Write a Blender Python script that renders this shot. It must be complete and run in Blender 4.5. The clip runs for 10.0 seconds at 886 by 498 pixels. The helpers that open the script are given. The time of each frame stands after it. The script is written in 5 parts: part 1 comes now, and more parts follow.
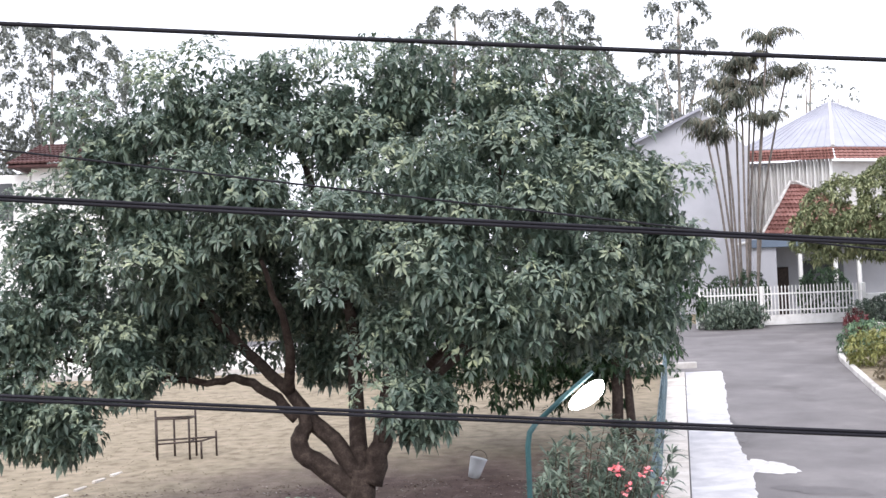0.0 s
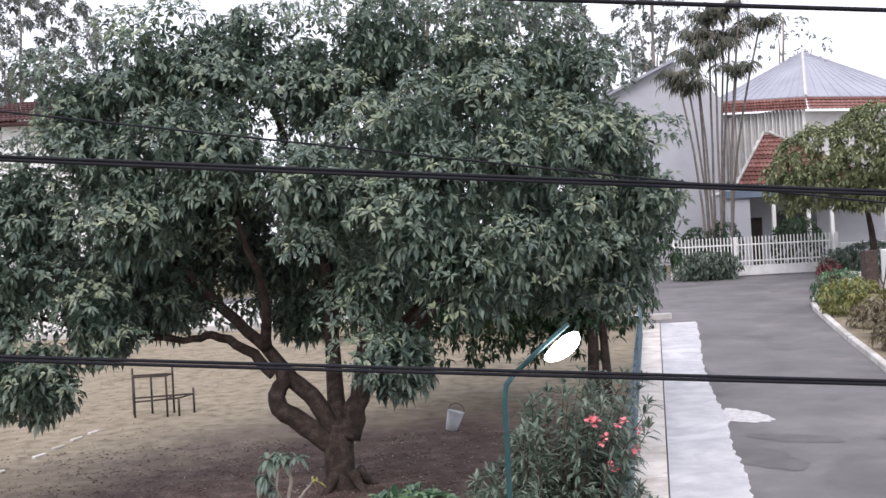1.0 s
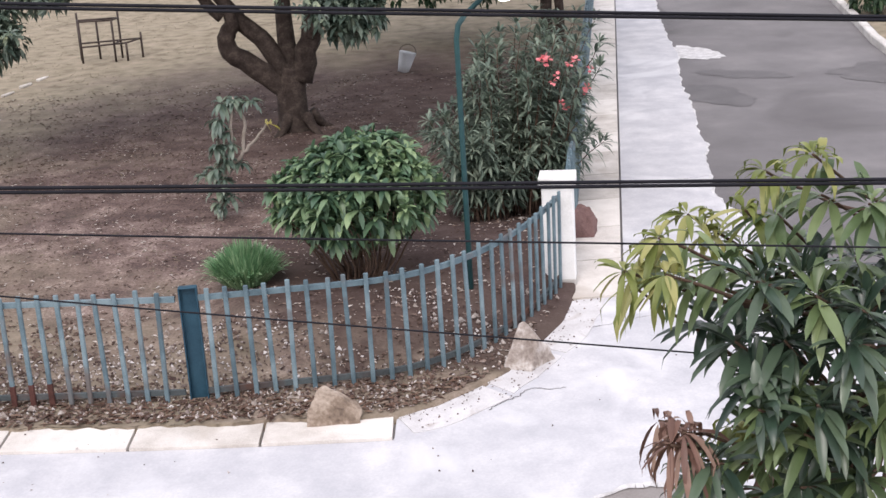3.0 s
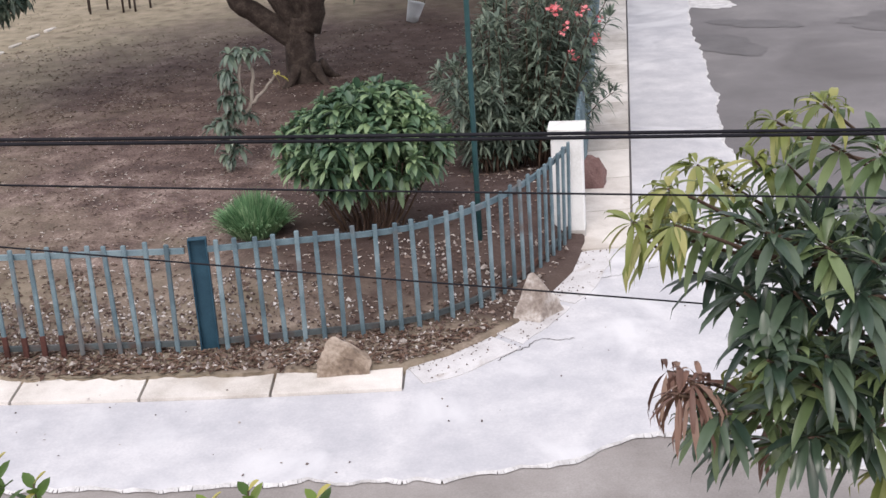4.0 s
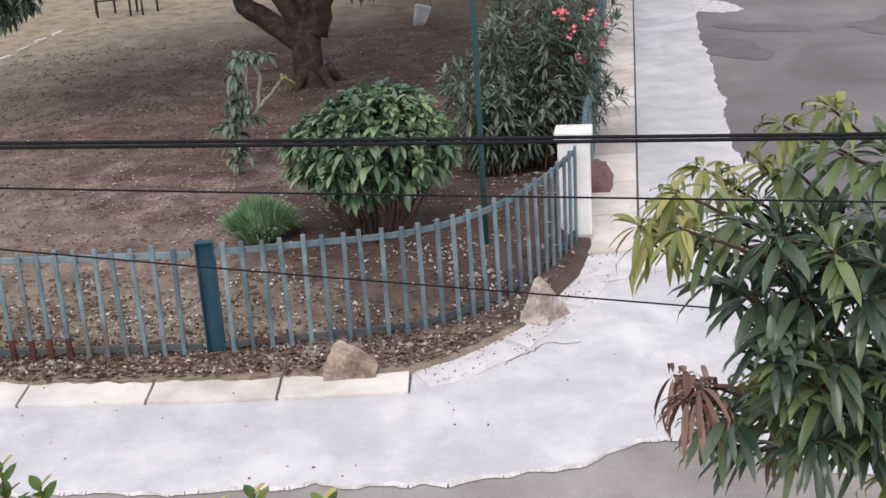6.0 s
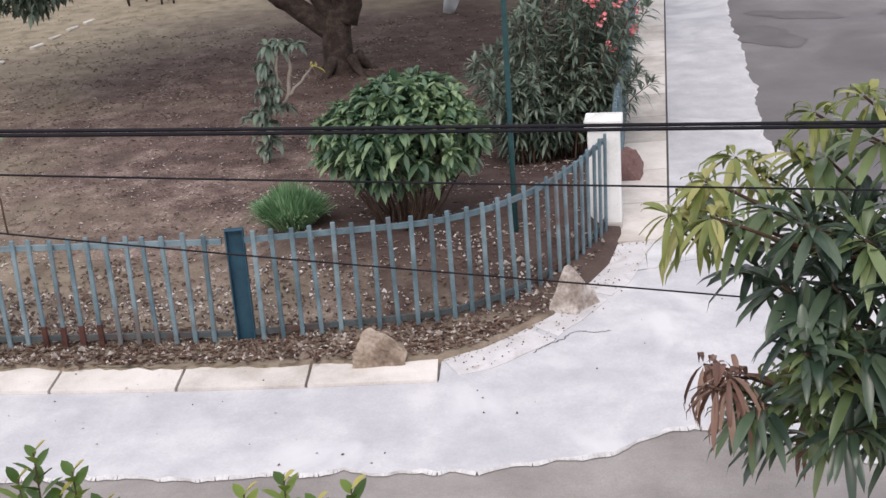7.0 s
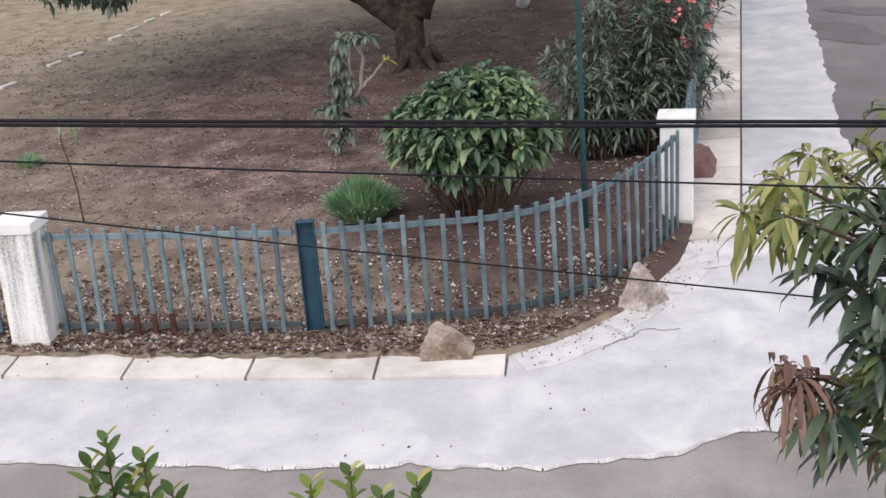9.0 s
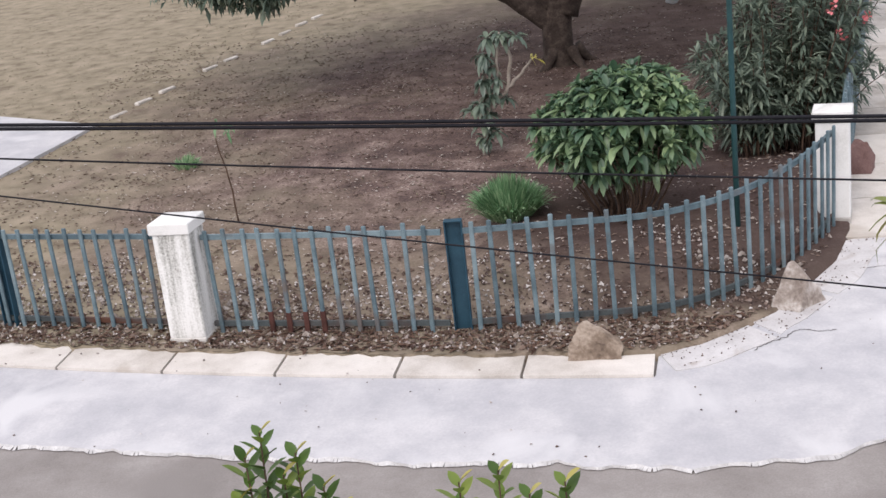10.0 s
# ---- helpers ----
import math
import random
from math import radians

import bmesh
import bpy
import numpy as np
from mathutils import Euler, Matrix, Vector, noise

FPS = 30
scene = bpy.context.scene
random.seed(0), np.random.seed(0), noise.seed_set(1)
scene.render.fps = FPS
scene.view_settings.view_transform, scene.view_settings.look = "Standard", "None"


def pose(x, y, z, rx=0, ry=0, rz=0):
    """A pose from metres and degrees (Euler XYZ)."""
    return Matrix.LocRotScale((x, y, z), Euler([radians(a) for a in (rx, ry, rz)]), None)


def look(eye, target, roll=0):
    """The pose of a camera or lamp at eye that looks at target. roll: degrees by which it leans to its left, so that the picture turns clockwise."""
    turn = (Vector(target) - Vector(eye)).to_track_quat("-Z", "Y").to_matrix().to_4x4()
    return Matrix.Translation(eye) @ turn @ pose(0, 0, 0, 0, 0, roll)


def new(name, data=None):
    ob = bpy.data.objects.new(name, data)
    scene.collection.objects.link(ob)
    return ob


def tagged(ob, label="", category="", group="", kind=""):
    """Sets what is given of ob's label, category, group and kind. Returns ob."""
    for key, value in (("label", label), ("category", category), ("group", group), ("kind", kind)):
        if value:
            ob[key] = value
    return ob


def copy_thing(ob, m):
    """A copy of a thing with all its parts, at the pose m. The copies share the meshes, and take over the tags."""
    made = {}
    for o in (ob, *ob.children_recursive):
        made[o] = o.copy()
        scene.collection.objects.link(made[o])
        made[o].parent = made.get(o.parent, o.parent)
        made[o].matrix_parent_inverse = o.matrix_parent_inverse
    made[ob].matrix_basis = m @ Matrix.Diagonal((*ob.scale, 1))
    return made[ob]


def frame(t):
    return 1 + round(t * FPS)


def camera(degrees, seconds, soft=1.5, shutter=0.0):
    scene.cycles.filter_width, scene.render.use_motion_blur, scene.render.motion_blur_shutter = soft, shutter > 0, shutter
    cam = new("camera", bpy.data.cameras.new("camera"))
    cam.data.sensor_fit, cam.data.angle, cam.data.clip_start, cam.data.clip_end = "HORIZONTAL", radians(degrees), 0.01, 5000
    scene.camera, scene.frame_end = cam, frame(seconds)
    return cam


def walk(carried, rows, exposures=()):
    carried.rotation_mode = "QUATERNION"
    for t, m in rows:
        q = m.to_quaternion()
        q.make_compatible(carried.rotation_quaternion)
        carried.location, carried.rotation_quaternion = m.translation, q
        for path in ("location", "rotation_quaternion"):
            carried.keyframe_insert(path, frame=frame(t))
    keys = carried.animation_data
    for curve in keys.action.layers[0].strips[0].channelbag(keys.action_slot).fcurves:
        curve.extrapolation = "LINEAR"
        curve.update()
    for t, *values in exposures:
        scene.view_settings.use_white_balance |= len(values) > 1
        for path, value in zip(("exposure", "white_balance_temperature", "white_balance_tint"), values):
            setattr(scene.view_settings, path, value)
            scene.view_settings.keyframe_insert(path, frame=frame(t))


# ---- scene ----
cam = camera(37.95, 10.0)
walk(cam, [
    (0.0, pose(0, 0, 4.6, 92.16, 2.29, -0.12)),
    (0.5, pose(0, 0, 4.6, 92.75, 2.35, 0.01)),
    (1.0, pose(0, 0, 4.6, 90.08, 2.97, -1.21)),
    (1.5, pose(0, 0, 4.6, 83.83, 3.32, -3.54)),
    (2.0, pose(0, 0, 4.6, 80.90, 3.69, -3.66)),
    (2.5, pose(0, 0, 4.6, 76.38, 3.55, -3.62)),
    (3.0, pose(0, 0, 4.6, 74.09, 3.50, -3.42)),
    (3.2, pose(0, 0, 4.6, 73.66, 3.52, -3.30)),
    (4.3, pose(0, 0, 4.6, 71.72, 3.77, -2.88)),
    (4.5, pose(0, 0, 4.6, 72.01, 3.82, -2.75)),
    (5.0, pose(0, 0, 4.6, 72.45, 3.47, -3.14)),
    (5.5, pose(0, 0, 4.6, 72.45, 3.54, -3.21)),
    (6.8, pose(0, 0, 4.6, 71.48, 3.99, -1.59)),
    (7.0, pose(0, 0, 4.6, 71.68, 3.97, -1.47)),
    (7.5, pose(0, 0, 4.6, 71.23, 3.53, -1.28)),
    (8.0, pose(0, 0, 4.6, 71.24, 3.64, -1.00)),
    (8.5, pose(0, 0, 4.6, 71.78, 3.65, 0.37)),
    (9.0, pose(0, 0, 4.6, 71.65, 4.06, 1.75)),
    (9.5, pose(0, 0, 4.6, 71.83, 4.30, 5.81)),
    (10.0, pose(0, 0, 4.6, 72.16, 6.16, 7.99)),
], exposures=[(0.0, 1.3, 6250, 14), (0.5, 0.88, 6250, 14), (1.0, 0.85, 6250, 16), (1.5, 1.15, 6300, 17), (2.5, 0.95, 6400, 16), (3.2, 0.8, 6450, 15), (4.4, 0.65, 6500, 14), (10.0, 0.55, 6500, 14)])

# ---- light: bright overcast sky with a wide, weak sun ----
world = bpy.data.worlds.new("overcast")
scene.world = world
world.use_nodes = True
sky = world.node_tree.nodes.new("ShaderNodeTexSky")
sky.sky_type = "NISHITA"
sky.sun_disc = False
sky.sun_elevation = radians(48)
sky.sun_rotation = radians(200)
sky.air_density = 1.0
sky.dust_density = 6.0
sky.ozone_density = 0.3
back = world.node_tree.nodes["Background"]
back.inputs["Strength"].default_value = 0.12
cloud = world.node_tree.nodes.new("ShaderNodeMix")
cloud.data_type = "RGBA"
cloud.inputs["Factor"].default_value = 0.85
cloud.inputs["B"].default_value = (7.1, 7.2, 7.6, 1)
world.node_tree.links.new(sky.outputs[0], cloud.inputs["A"])
world.node_tree.links.new(cloud.outputs["Result"], back.inputs["Color"])

sun_data = bpy.data.lights.new("sun", "SUN")
sun_data.energy = 0.7
sun_data.angle = radians(25)
sun_data.color = (1.0, 0.96, 0.9)
sun = new("sun", sun_data)
sun.matrix_world = look((-10, -25, 40), (0, 12, 0))


# ---- materials ----
def surface(name, ramp, scale=3.0, rough=0.8, bump=0.3, grain=60.0, metal=0.0, spread=0.0, island=False,
            stain=None, stain_scale=0.6, stain_at=0.55, translucent=0.0, spec=0.3, detail=8.0, fine=0.35):
    """A procedural surface: a colour ramp over noise, fine grain, optional stains and per-piece variation."""
    m = bpy.data.materials.new(name)
    m.use_nodes = True
    nt = m.node_tree
    nodes, link = nt.nodes, nt.links.new
    bsdf = nodes["Principled BSDF"]
    where = nodes.new("ShaderNodeNewGeometry")
    big = nodes.new("ShaderNodeTexNoise")
    big.inputs["Scale"].default_value, big.inputs["Detail"].default_value = scale, detail
    big.inputs["Roughness"].default_value = 0.62
    link(where.outputs["Position"], big.inputs["Vector"])
    small = nodes.new("ShaderNodeTexNoise")
    small.inputs["Scale"].default_value, small.inputs["Detail"].default_value = grain, 4.0
    link(where.outputs["Position"], small.inputs["Vector"])
    mixed = nodes.new("ShaderNodeMath")
    mixed.operation = "MULTIPLY_ADD"
    link(small.outputs["Fac"], mixed.inputs[0])
    mixed.inputs[1].default_value = fine
    link(big.outputs["Fac"], mixed.inputs[2])
    last = mixed.outputs[0]
    shift = nodes.new("ShaderNodeMath")
    shift.operation = "SUBTRACT"
    link(last, shift.inputs[0])
    shift.inputs[1].default_value = fine * 0.5
    last = shift.outputs[0]
    if spread:
        if island:
            pick = where.outputs["Random Per Island"]
        else:
            pick = nodes.new("ShaderNodeObjectInfo").outputs["Random"]
        add = nodes.new("ShaderNodeMath")
        add.operation = "MULTIPLY_ADD"
        link(pick, add.inputs[0])
        add.inputs[1].default_value = spread
        link(last, add.inputs[2])
        sub = nodes.new("ShaderNodeMath")
        sub.operation = "SUBTRACT"
        link(add.outputs[0], sub.inputs[0])
        sub.inputs[1].default_value = spread * 0.5
        last = sub.outputs[0]
    colours = nodes.new("ShaderNodeValToRGB")
    while len(colours.color_ramp.elements) < len(ramp):
        colours.color_ramp.elements.new(0.5)
    for e, (at, rgb) in zip(colours.color_ramp.elements, ramp):
        e.position, e.color = at, (*rgb, 1)
    link(last, colours.inputs["Fac"])
    colour = colours.outputs["Color"]
    if stain:
        blot = nodes.new("ShaderNodeTexNoise")
        blot.inputs["Scale"].default_value, blot.inputs["Detail"].default_value = stain_scale, 6.0
        blot.inputs["Distortion"].default_value = 0.6
        link(where.outputs["Position"], blot.inputs["Vector"])
        edge = nodes.new("ShaderNodeMapRange")
        edge.inputs["From Min"].default_value, edge.inputs["From Max"].default_value = stain_at, stain_at + 0.12
        link(blot.outputs["Fac"], edge.inputs["Value"])
        over = nodes.new("ShaderNodeMix")
        over.data_type = "RGBA"
        link(edge.outputs[0], over.inputs["Factor"])
        link(colour, over.inputs["A"])
        over.inputs["B"].default_value = (*stain, 1)
        colour = over.outputs["Result"]
    link(colour, bsdf.inputs["Base Color"])
    bsdf.inputs["Roughness"].default_value = rough
    bsdf.inputs["Metallic"].default_value = metal
    bsdf.inputs["Specular IOR Level"].default_value = spec
    if bump:
        rise = nodes.new("ShaderNodeBump")
        rise.inputs["Strength"].default_value, rise.inputs["Distance"].default_value = bump, 0.02
        link(mixed.outputs[0], rise.inputs["Height"])
        link(rise.outputs[0], bsdf.inputs["Normal"])
    if translucent:
        thin = nodes.new("ShaderNodeBsdfTranslucent")
        link(colour, thin.inputs["Color"])
        both = nodes.new("ShaderNodeMixShader")
        both.inputs["Fac"].default_value = translucent
        link(bsdf.outputs[0], both.inputs[1])
        link(thin.outputs[0], both.inputs[2])
        link(both.outputs[0], nodes["Material Output"].inputs["Surface"])
    return m


def glowing(name, rgb, strength):
    m = bpy.data.materials.new(name)
    m.use_nodes = True
    b = m.node_tree.nodes["Principled BSDF"]
    b.inputs["Base Color"].default_value = (0.8, 0.8, 0.8, 1)
    b.inputs["Emission Color"].default_value = (*rgb, 1)
    b.inputs["Emission Strength"].default_value = strength
    return m


def leaf_mat(name, dark, mid, light, rough=0.45, translucent=0.22, spread=0.75, spec=0.4, scale=1.1):
    return surface(name, [(0.12, dark), (0.5, mid), (0.9, light)], scale=scale, rough=rough, bump=0.1, grain=30,
                   spread=spread, island=True, translucent=translucent, spec=spec, detail=3, fine=0.15)


ASPHALT = surface("asphalt", [(0.3, (0.13, 0.122, 0.125)), (0.55, (0.175, 0.165, 0.168)), (0.75, (0.225, 0.212, 0.212))],
                  scale=0.7, rough=0.75, bump=0.35, grain=90, stain=(0.118, 0.11, 0.112), stain_scale=0.4)
NEAR_ASPHALT = surface("worn_asphalt", [(0.3, (0.21, 0.19, 0.18)), (0.55, (0.29, 0.267, 0.255)), (0.75, (0.37, 0.345, 0.335))],
                       scale=1.4, rough=0.85, bump=0.4, grain=70, stain=(0.24, 0.22, 0.21), stain_scale=0.5)
DAMP = surface("damp_asphalt", [(0.35, (0.092, 0.085, 0.087)), (0.7, (0.135, 0.126, 0.127))], scale=2, rough=0.55, grain=80)
CONCRETE = surface("strip_concrete", [(0.3, (0.42, 0.42, 0.447)), (0.45, (0.475, 0.472, 0.497)), (0.55, (0.52, 0.515, 0.535)), (0.7, (0.6, 0.59, 0.605))],
                   scale=2.2, rough=0.85, bump=0.25, grain=45, stain=(0.62, 0.615, 0.63), stain_scale=0.9, stain_at=0.54, fine=0.3)
CLOD = surface("earth_clod", [(0.2, (0.08, 0.052, 0.042)), (0.6, (0.15, 0.104, 0.084)), (0.95, (0.27, 0.21, 0.18))], scale=5, rough=0.95, bump=0.5, spread=0.7, island=True)
WEED = surface("dry_roots", [(0.1, (0.06, 0.033, 0.025)), (0.6, (0.14, 0.085, 0.062)), (0.95, (0.24, 0.19, 0.15))], scale=3, rough=0.95, bump=0.1, spread=0.9, island=True)
MORTAR = surface("mortar_edge", [(0.3, (0.42, 0.41, 0.41)), (0.7, (0.7, 0.69, 0.69))], scale=9, rough=0.9, bump=0.5)
SLAB = surface("slab_concrete", [(0.28, (0.45, 0.41, 0.37)), (0.5, (0.62, 0.58, 0.54)), (0.72, (0.74, 0.7, 0.66))],
               scale=2.2, rough=0.88, bump=0.25, grain=90, spread=0.25, stain=(0.46, 0.41, 0.36), stain_scale=1.5, stain_at=0.6)
CORNER = surface("corner_concrete", [(0.28, (0.44, 0.42, 0.42)), (0.5, (0.56, 0.545, 0.55)), (0.72, (0.67, 0.655, 0.66))], scale=2.6, rough=0.9, bump=0.3,
                 grain=60, stain=(0.38, 0.33, 0.3), stain_scale=2.6, stain_at=0.6, fine=0.3)
KERB = surface("kerb_concrete", [(0.3, (0.42, 0.4, 0.38)), (0.7, (0.68, 0.66, 0.63))], scale=2, rough=0.9, spread=0.2)
TEAL = surface("teal_paint", [(0.3, (0.075, 0.115, 0.138)), (0.5, (0.125, 0.185, 0.215)), (0.75, (0.21, 0.28, 0.31))],
               scale=4, rough=0.5, bump=0.1, grain=120, spread=0.3, stain=(0.13, 0.115, 0.11), stain_scale=1.8, stain_at=0.58)
TEAL_DARK = surface("teal_post_paint", [(0.3, (0.012, 0.045, 0.075)), (0.7, (0.03, 0.085, 0.125))], scale=5, rough=0.5, bump=0.1,
                    grain=120, stain=(0.09, 0.05, 0.04), stain_scale=3, stain_at=0.7)
TEAL_GREEN = surface("lamp_pole_paint", [(0.3, (0.012, 0.042, 0.048)), (0.7, (0.028, 0.082, 0.086))], scale=5, rough=0.5, bump=0.1)
WHITE = surface("white_paint", [(0.25, (0.6, 0.6, 0.58)), (0.5, (0.76, 0.76, 0.75)), (0.75, (0.82, 0.82, 0.81))], scale=2.5,
                rough=0.75, bump=0.15, stain=(0.5, 0.49, 0.46), stain_scale=1.4, stain_at=0.63)
STREAKED = surface("streaked_paint", [(0.36, (0.3, 0.3, 0.28)), (0.47, (0.6, 0.6, 0.58)), (0.6, (0.8, 0.8, 0.79))], scale=2.5,
                   rough=0.8, bump=0.15, stain=(0.42, 0.42, 0.38), stain_scale=1.4, stain_at=0.63)
# run-down streaks: the pattern is drawn out along the height
drawn = STREAKED.node_tree.nodes.new("ShaderNodeVectorMath")
drawn.operation = "MULTIPLY"
drawn.inputs[1].default_value = (4.0, 4.0, 0.35)
STREAKED.node_tree.links.new(STREAKED.node_tree.nodes["Geometry"].outputs["Position"], drawn.inputs[0])
STREAKED.node_tree.links.new(drawn.outputs[0], STREAKED.node_tree.nodes["Noise Texture"].inputs["Vector"])
WALL_WHITE = surface("house_white", [(0.3, (0.74, 0.74, 0.73)), (0.7, (0.84, 0.84, 0.83))], scale=0.8, rough=0.85, bump=0.1)
WALL_GREY = surface("house_grey", [(0.3, (0.4, 0.41, 0.45)), (0.7, (0.5, 0.51, 0.55))], scale=0.5, rough=0.9, bump=0.1)
ROOF_GREY = surface("metal_roof", [(0.3, (0.3, 0.31, 0.36)), (0.7, (0.4, 0.41, 0.47))], scale=0.6, rough=0.6, bump=0.05)
ROOF_RED = surface("red_tile", [(0.3, (0.15, 0.068, 0.058)), (0.5, (0.22, 0.1, 0.085)), (0.75, (0.31, 0.165, 0.145))], scale=2.5,
                   rough=0.85, bump=0.3, spread=0.5)
ROOF_BROWN = surface("brown_tile", [(0.3, (0.06, 0.03, 0.03)), (0.7, (0.13, 0.07, 0.068))], scale=3, rough=0.85, spread=0.4)
FIN = surface("facade_fin", [(0.3, (0.5, 0.49, 0.48)), (0.7, (0.62, 0.61, 0.6))], scale=2, rough=0.8)
DARKGLASS = surface("dark_glass", [(0.3, (0.03, 0.035, 0.04)), (0.7, (0.06, 0.065, 0.07))], scale=1, rough=0.15, bump=0.0, spec=0.5)
BLUEGREY = surface("beam_paint", [(0.3, (0.12, 0.16, 0.22)), (0.7, (0.18, 0.23, 0.3))], scale=1, rough=0.7)
STONE = surface("boulder", [(0.3, (0.11, 0.08, 0.062)), (0.48, (0.235, 0.18, 0.138)), (0.66, (0.42, 0.35, 0.29))], scale=4, rough=0.9,
                bump=0.8, grain=35)
PALESTONE = surface("pale_boulder", [(0.3, (0.16, 0.125, 0.105)), (0.48, (0.31, 0.265, 0.235)), (0.66, (0.52, 0.48, 0.45))], scale=5, rough=0.9, bump=0.7, grain=35)
REDSTONE = surface("reddish_boulder", [(0.25, (0.11, 0.06, 0.055)), (0.7, (0.24, 0.15, 0.14))], scale=4, rough=0.85, bump=0.7)
BARK = surface("bark", [(0.3, (0.025, 0.018, 0.016)), (0.5, (0.05, 0.037, 0.031)), (0.75, (0.11, 0.085, 0.072))], scale=7, rough=0.95,
               bump=1.0, grain=40)
TWIG = surface("twig", [(0.3, (0.05, 0.03, 0.022)), (0.7, (0.13, 0.085, 0.06))], scale=6, rough=0.9, bump=0.4)
PALEBARK = surface("pale_bark", [(0.3, (0.2, 0.17, 0.14)), (0.7, (0.38, 0.34, 0.3))], scale=4, rough=0.9, bump=0.4)
PALMBARK = surface("palm_trunk", [(0.3, (0.11, 0.095, 0.085)), (0.7, (0.22, 0.195, 0.175))], scale=4, rough=0.9, bump=0.3)
RUST = surface("rust", [(0.3, (0.05, 0.022, 0.018)), (0.7, (0.11, 0.046, 0.038))], scale=6, rough=0.9, bump=0.4)
RUSTY = surface("rusty_rail_paint", [(0.3, (0.045, 0.05, 0.052)), (0.5, (0.07, 0.085, 0.09)), (0.75, (0.11, 0.13, 0.135))], scale=3, rough=0.7, bump=0.3, stain=(0.1, 0.045, 0.03), stain_scale=1.3, stain_at=0.5)
CABLE = surface("cable_rubber", [(0.3, (0.008, 0.008, 0.012)), (0.7, (0.016, 0.016, 0.022))], scale=6, rough=0.6, bump=0.05, spec=0.15)
IRON = surface("rusty_iron", [(0.3, (0.03, 0.025, 0.025)), (0.7, (0.09, 0.065, 0.055))], scale=8, rough=0.7, bump=0.3)
BUCKET = surface("plastic_bucket", [(0.3, (0.5, 0.53, 0.55)), (0.7, (0.66, 0.68, 0.7))], scale=4, rough=0.5, bump=0.05)
LAMP = glowing("lamp_glow", (1.0, 0.98, 0.94), 9.0)
PINK = surface("pink_petal", [(0.2, (0.8, 0.16, 0.2)), (0.8, (0.95, 0.38, 0.4))], scale=5, rough=0.6, bump=0, spread=0.5, island=True,
               translucent=0.3)
LITTER = surface("dry_leaves", [(0.1, (0.075, 0.047, 0.038)), (0.5, (0.16, 0.11, 0.088)), (0.82, (0.3, 0.23, 0.19)), (1.0, (0.52, 0.47, 0.43))],
                 scale=2, rough=0.9, bump=0.1, spread=1.3, island=True)
GRAVEL = surface("gravel", [(0.1, (0.07, 0.045, 0.04)), (0.55, (0.17, 0.13, 0.115)), (0.8, (0.36, 0.31, 0.29)), (0.98, (0.62, 0.58, 0.56))], scale=3, rough=0.9,
                 bump=0.3, spread=1.2, island=True)
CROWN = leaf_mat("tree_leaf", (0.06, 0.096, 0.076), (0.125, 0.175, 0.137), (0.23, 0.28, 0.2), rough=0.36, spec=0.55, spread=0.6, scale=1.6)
# young leaf green, with the sky light on upward whorls added to the colour
CROWN_TIP_LIT = leaf_mat("tree_tip_lit_leaf", (0.14, 0.18, 0.135), (0.23, 0.28, 0.19), (0.38, 0.42, 0.26), rough=0.38, spec=0.55, spread=0.6, scale=1.6)
CROWN_DARK = leaf_mat("shade_leaf", (0.02, 0.043, 0.022), (0.035, 0.075, 0.036), (0.07, 0.12, 0.05))
# distance haze is mixed into this leaf colour, paler and greyer than foliage
FAR_HAZE_LEAF = leaf_mat("far_haze_leaf", (0.17, 0.19, 0.18), (0.24, 0.26, 0.24), (0.31, 0.33, 0.29), rough=0.8)
GUAVA = leaf_mat("broadleaf", (0.1, 0.13, 0.065), (0.2, 0.23, 0.12), (0.36, 0.38, 0.21), rough=0.55)
PALM = leaf_mat("palm_frond", (0.06, 0.075, 0.058), (0.105, 0.12, 0.09), (0.19, 0.17, 0.13), rough=0.7)
MANGO = leaf_mat("mango_leaf", (0.023, 0.043, 0.031), (0.045, 0.076, 0.05), (0.09, 0.13, 0.08), rough=0.3, translucent=0.1, spec=0.55)
MANGO_MID = leaf_mat("mango_mid_leaf", (0.06, 0.1, 0.045), (0.12, 0.175, 0.075), (0.22, 0.28, 0.13), rough=0.34, spec=0.5, translucent=0.18)
MANGO_YOUNG = leaf_mat("mango_young_leaf", (0.12, 0.15, 0.04), (0.23, 0.265, 0.075), (0.4, 0.38, 0.15), rough=0.4, translucent=0.3)
MANGO_RED = leaf_mat("mango_flush_leaf", (0.13, 0.07, 0.056), (0.25, 0.145, 0.115), (0.4, 0.28, 0.22), rough=0.5)
BUSH = leaf_mat("bush_leaf", (0.055, 0.11, 0.068), (0.115, 0.2, 0.112), (0.27, 0.37, 0.19), rough=0.38, spec=0.5)
OLEANDER = leaf_mat("oleander_leaf", (0.07, 0.1, 0.08), (0.13, 0.175, 0.135), (0.25, 0.3, 0.23), rough=0.45)
GRASS = leaf_mat("grass_blade", (0.1, 0.21, 0.1), (0.2, 0.37, 0.19), (0.39, 0.52, 0.31), rough=0.5, translucent=0.3)
SPRIG = leaf_mat("sprig_leaf", (0.05, 0.1, 0.02), (0.105, 0.19, 0.04), (0.27, 0.34, 0.07), rough=0.4, translucent=0.3)
YELLOW_LEAF = leaf_mat("yellow_leaf", (0.3, 0.27, 0.05), (0.45, 0.4, 0.1), (0.55, 0.5, 0.2))
DRYGRASS = leaf_mat("dry_grass", (0.15, 0.125, 0.085), (0.23, 0.195, 0.135), (0.31, 0.275, 0.185), rough=0.8)
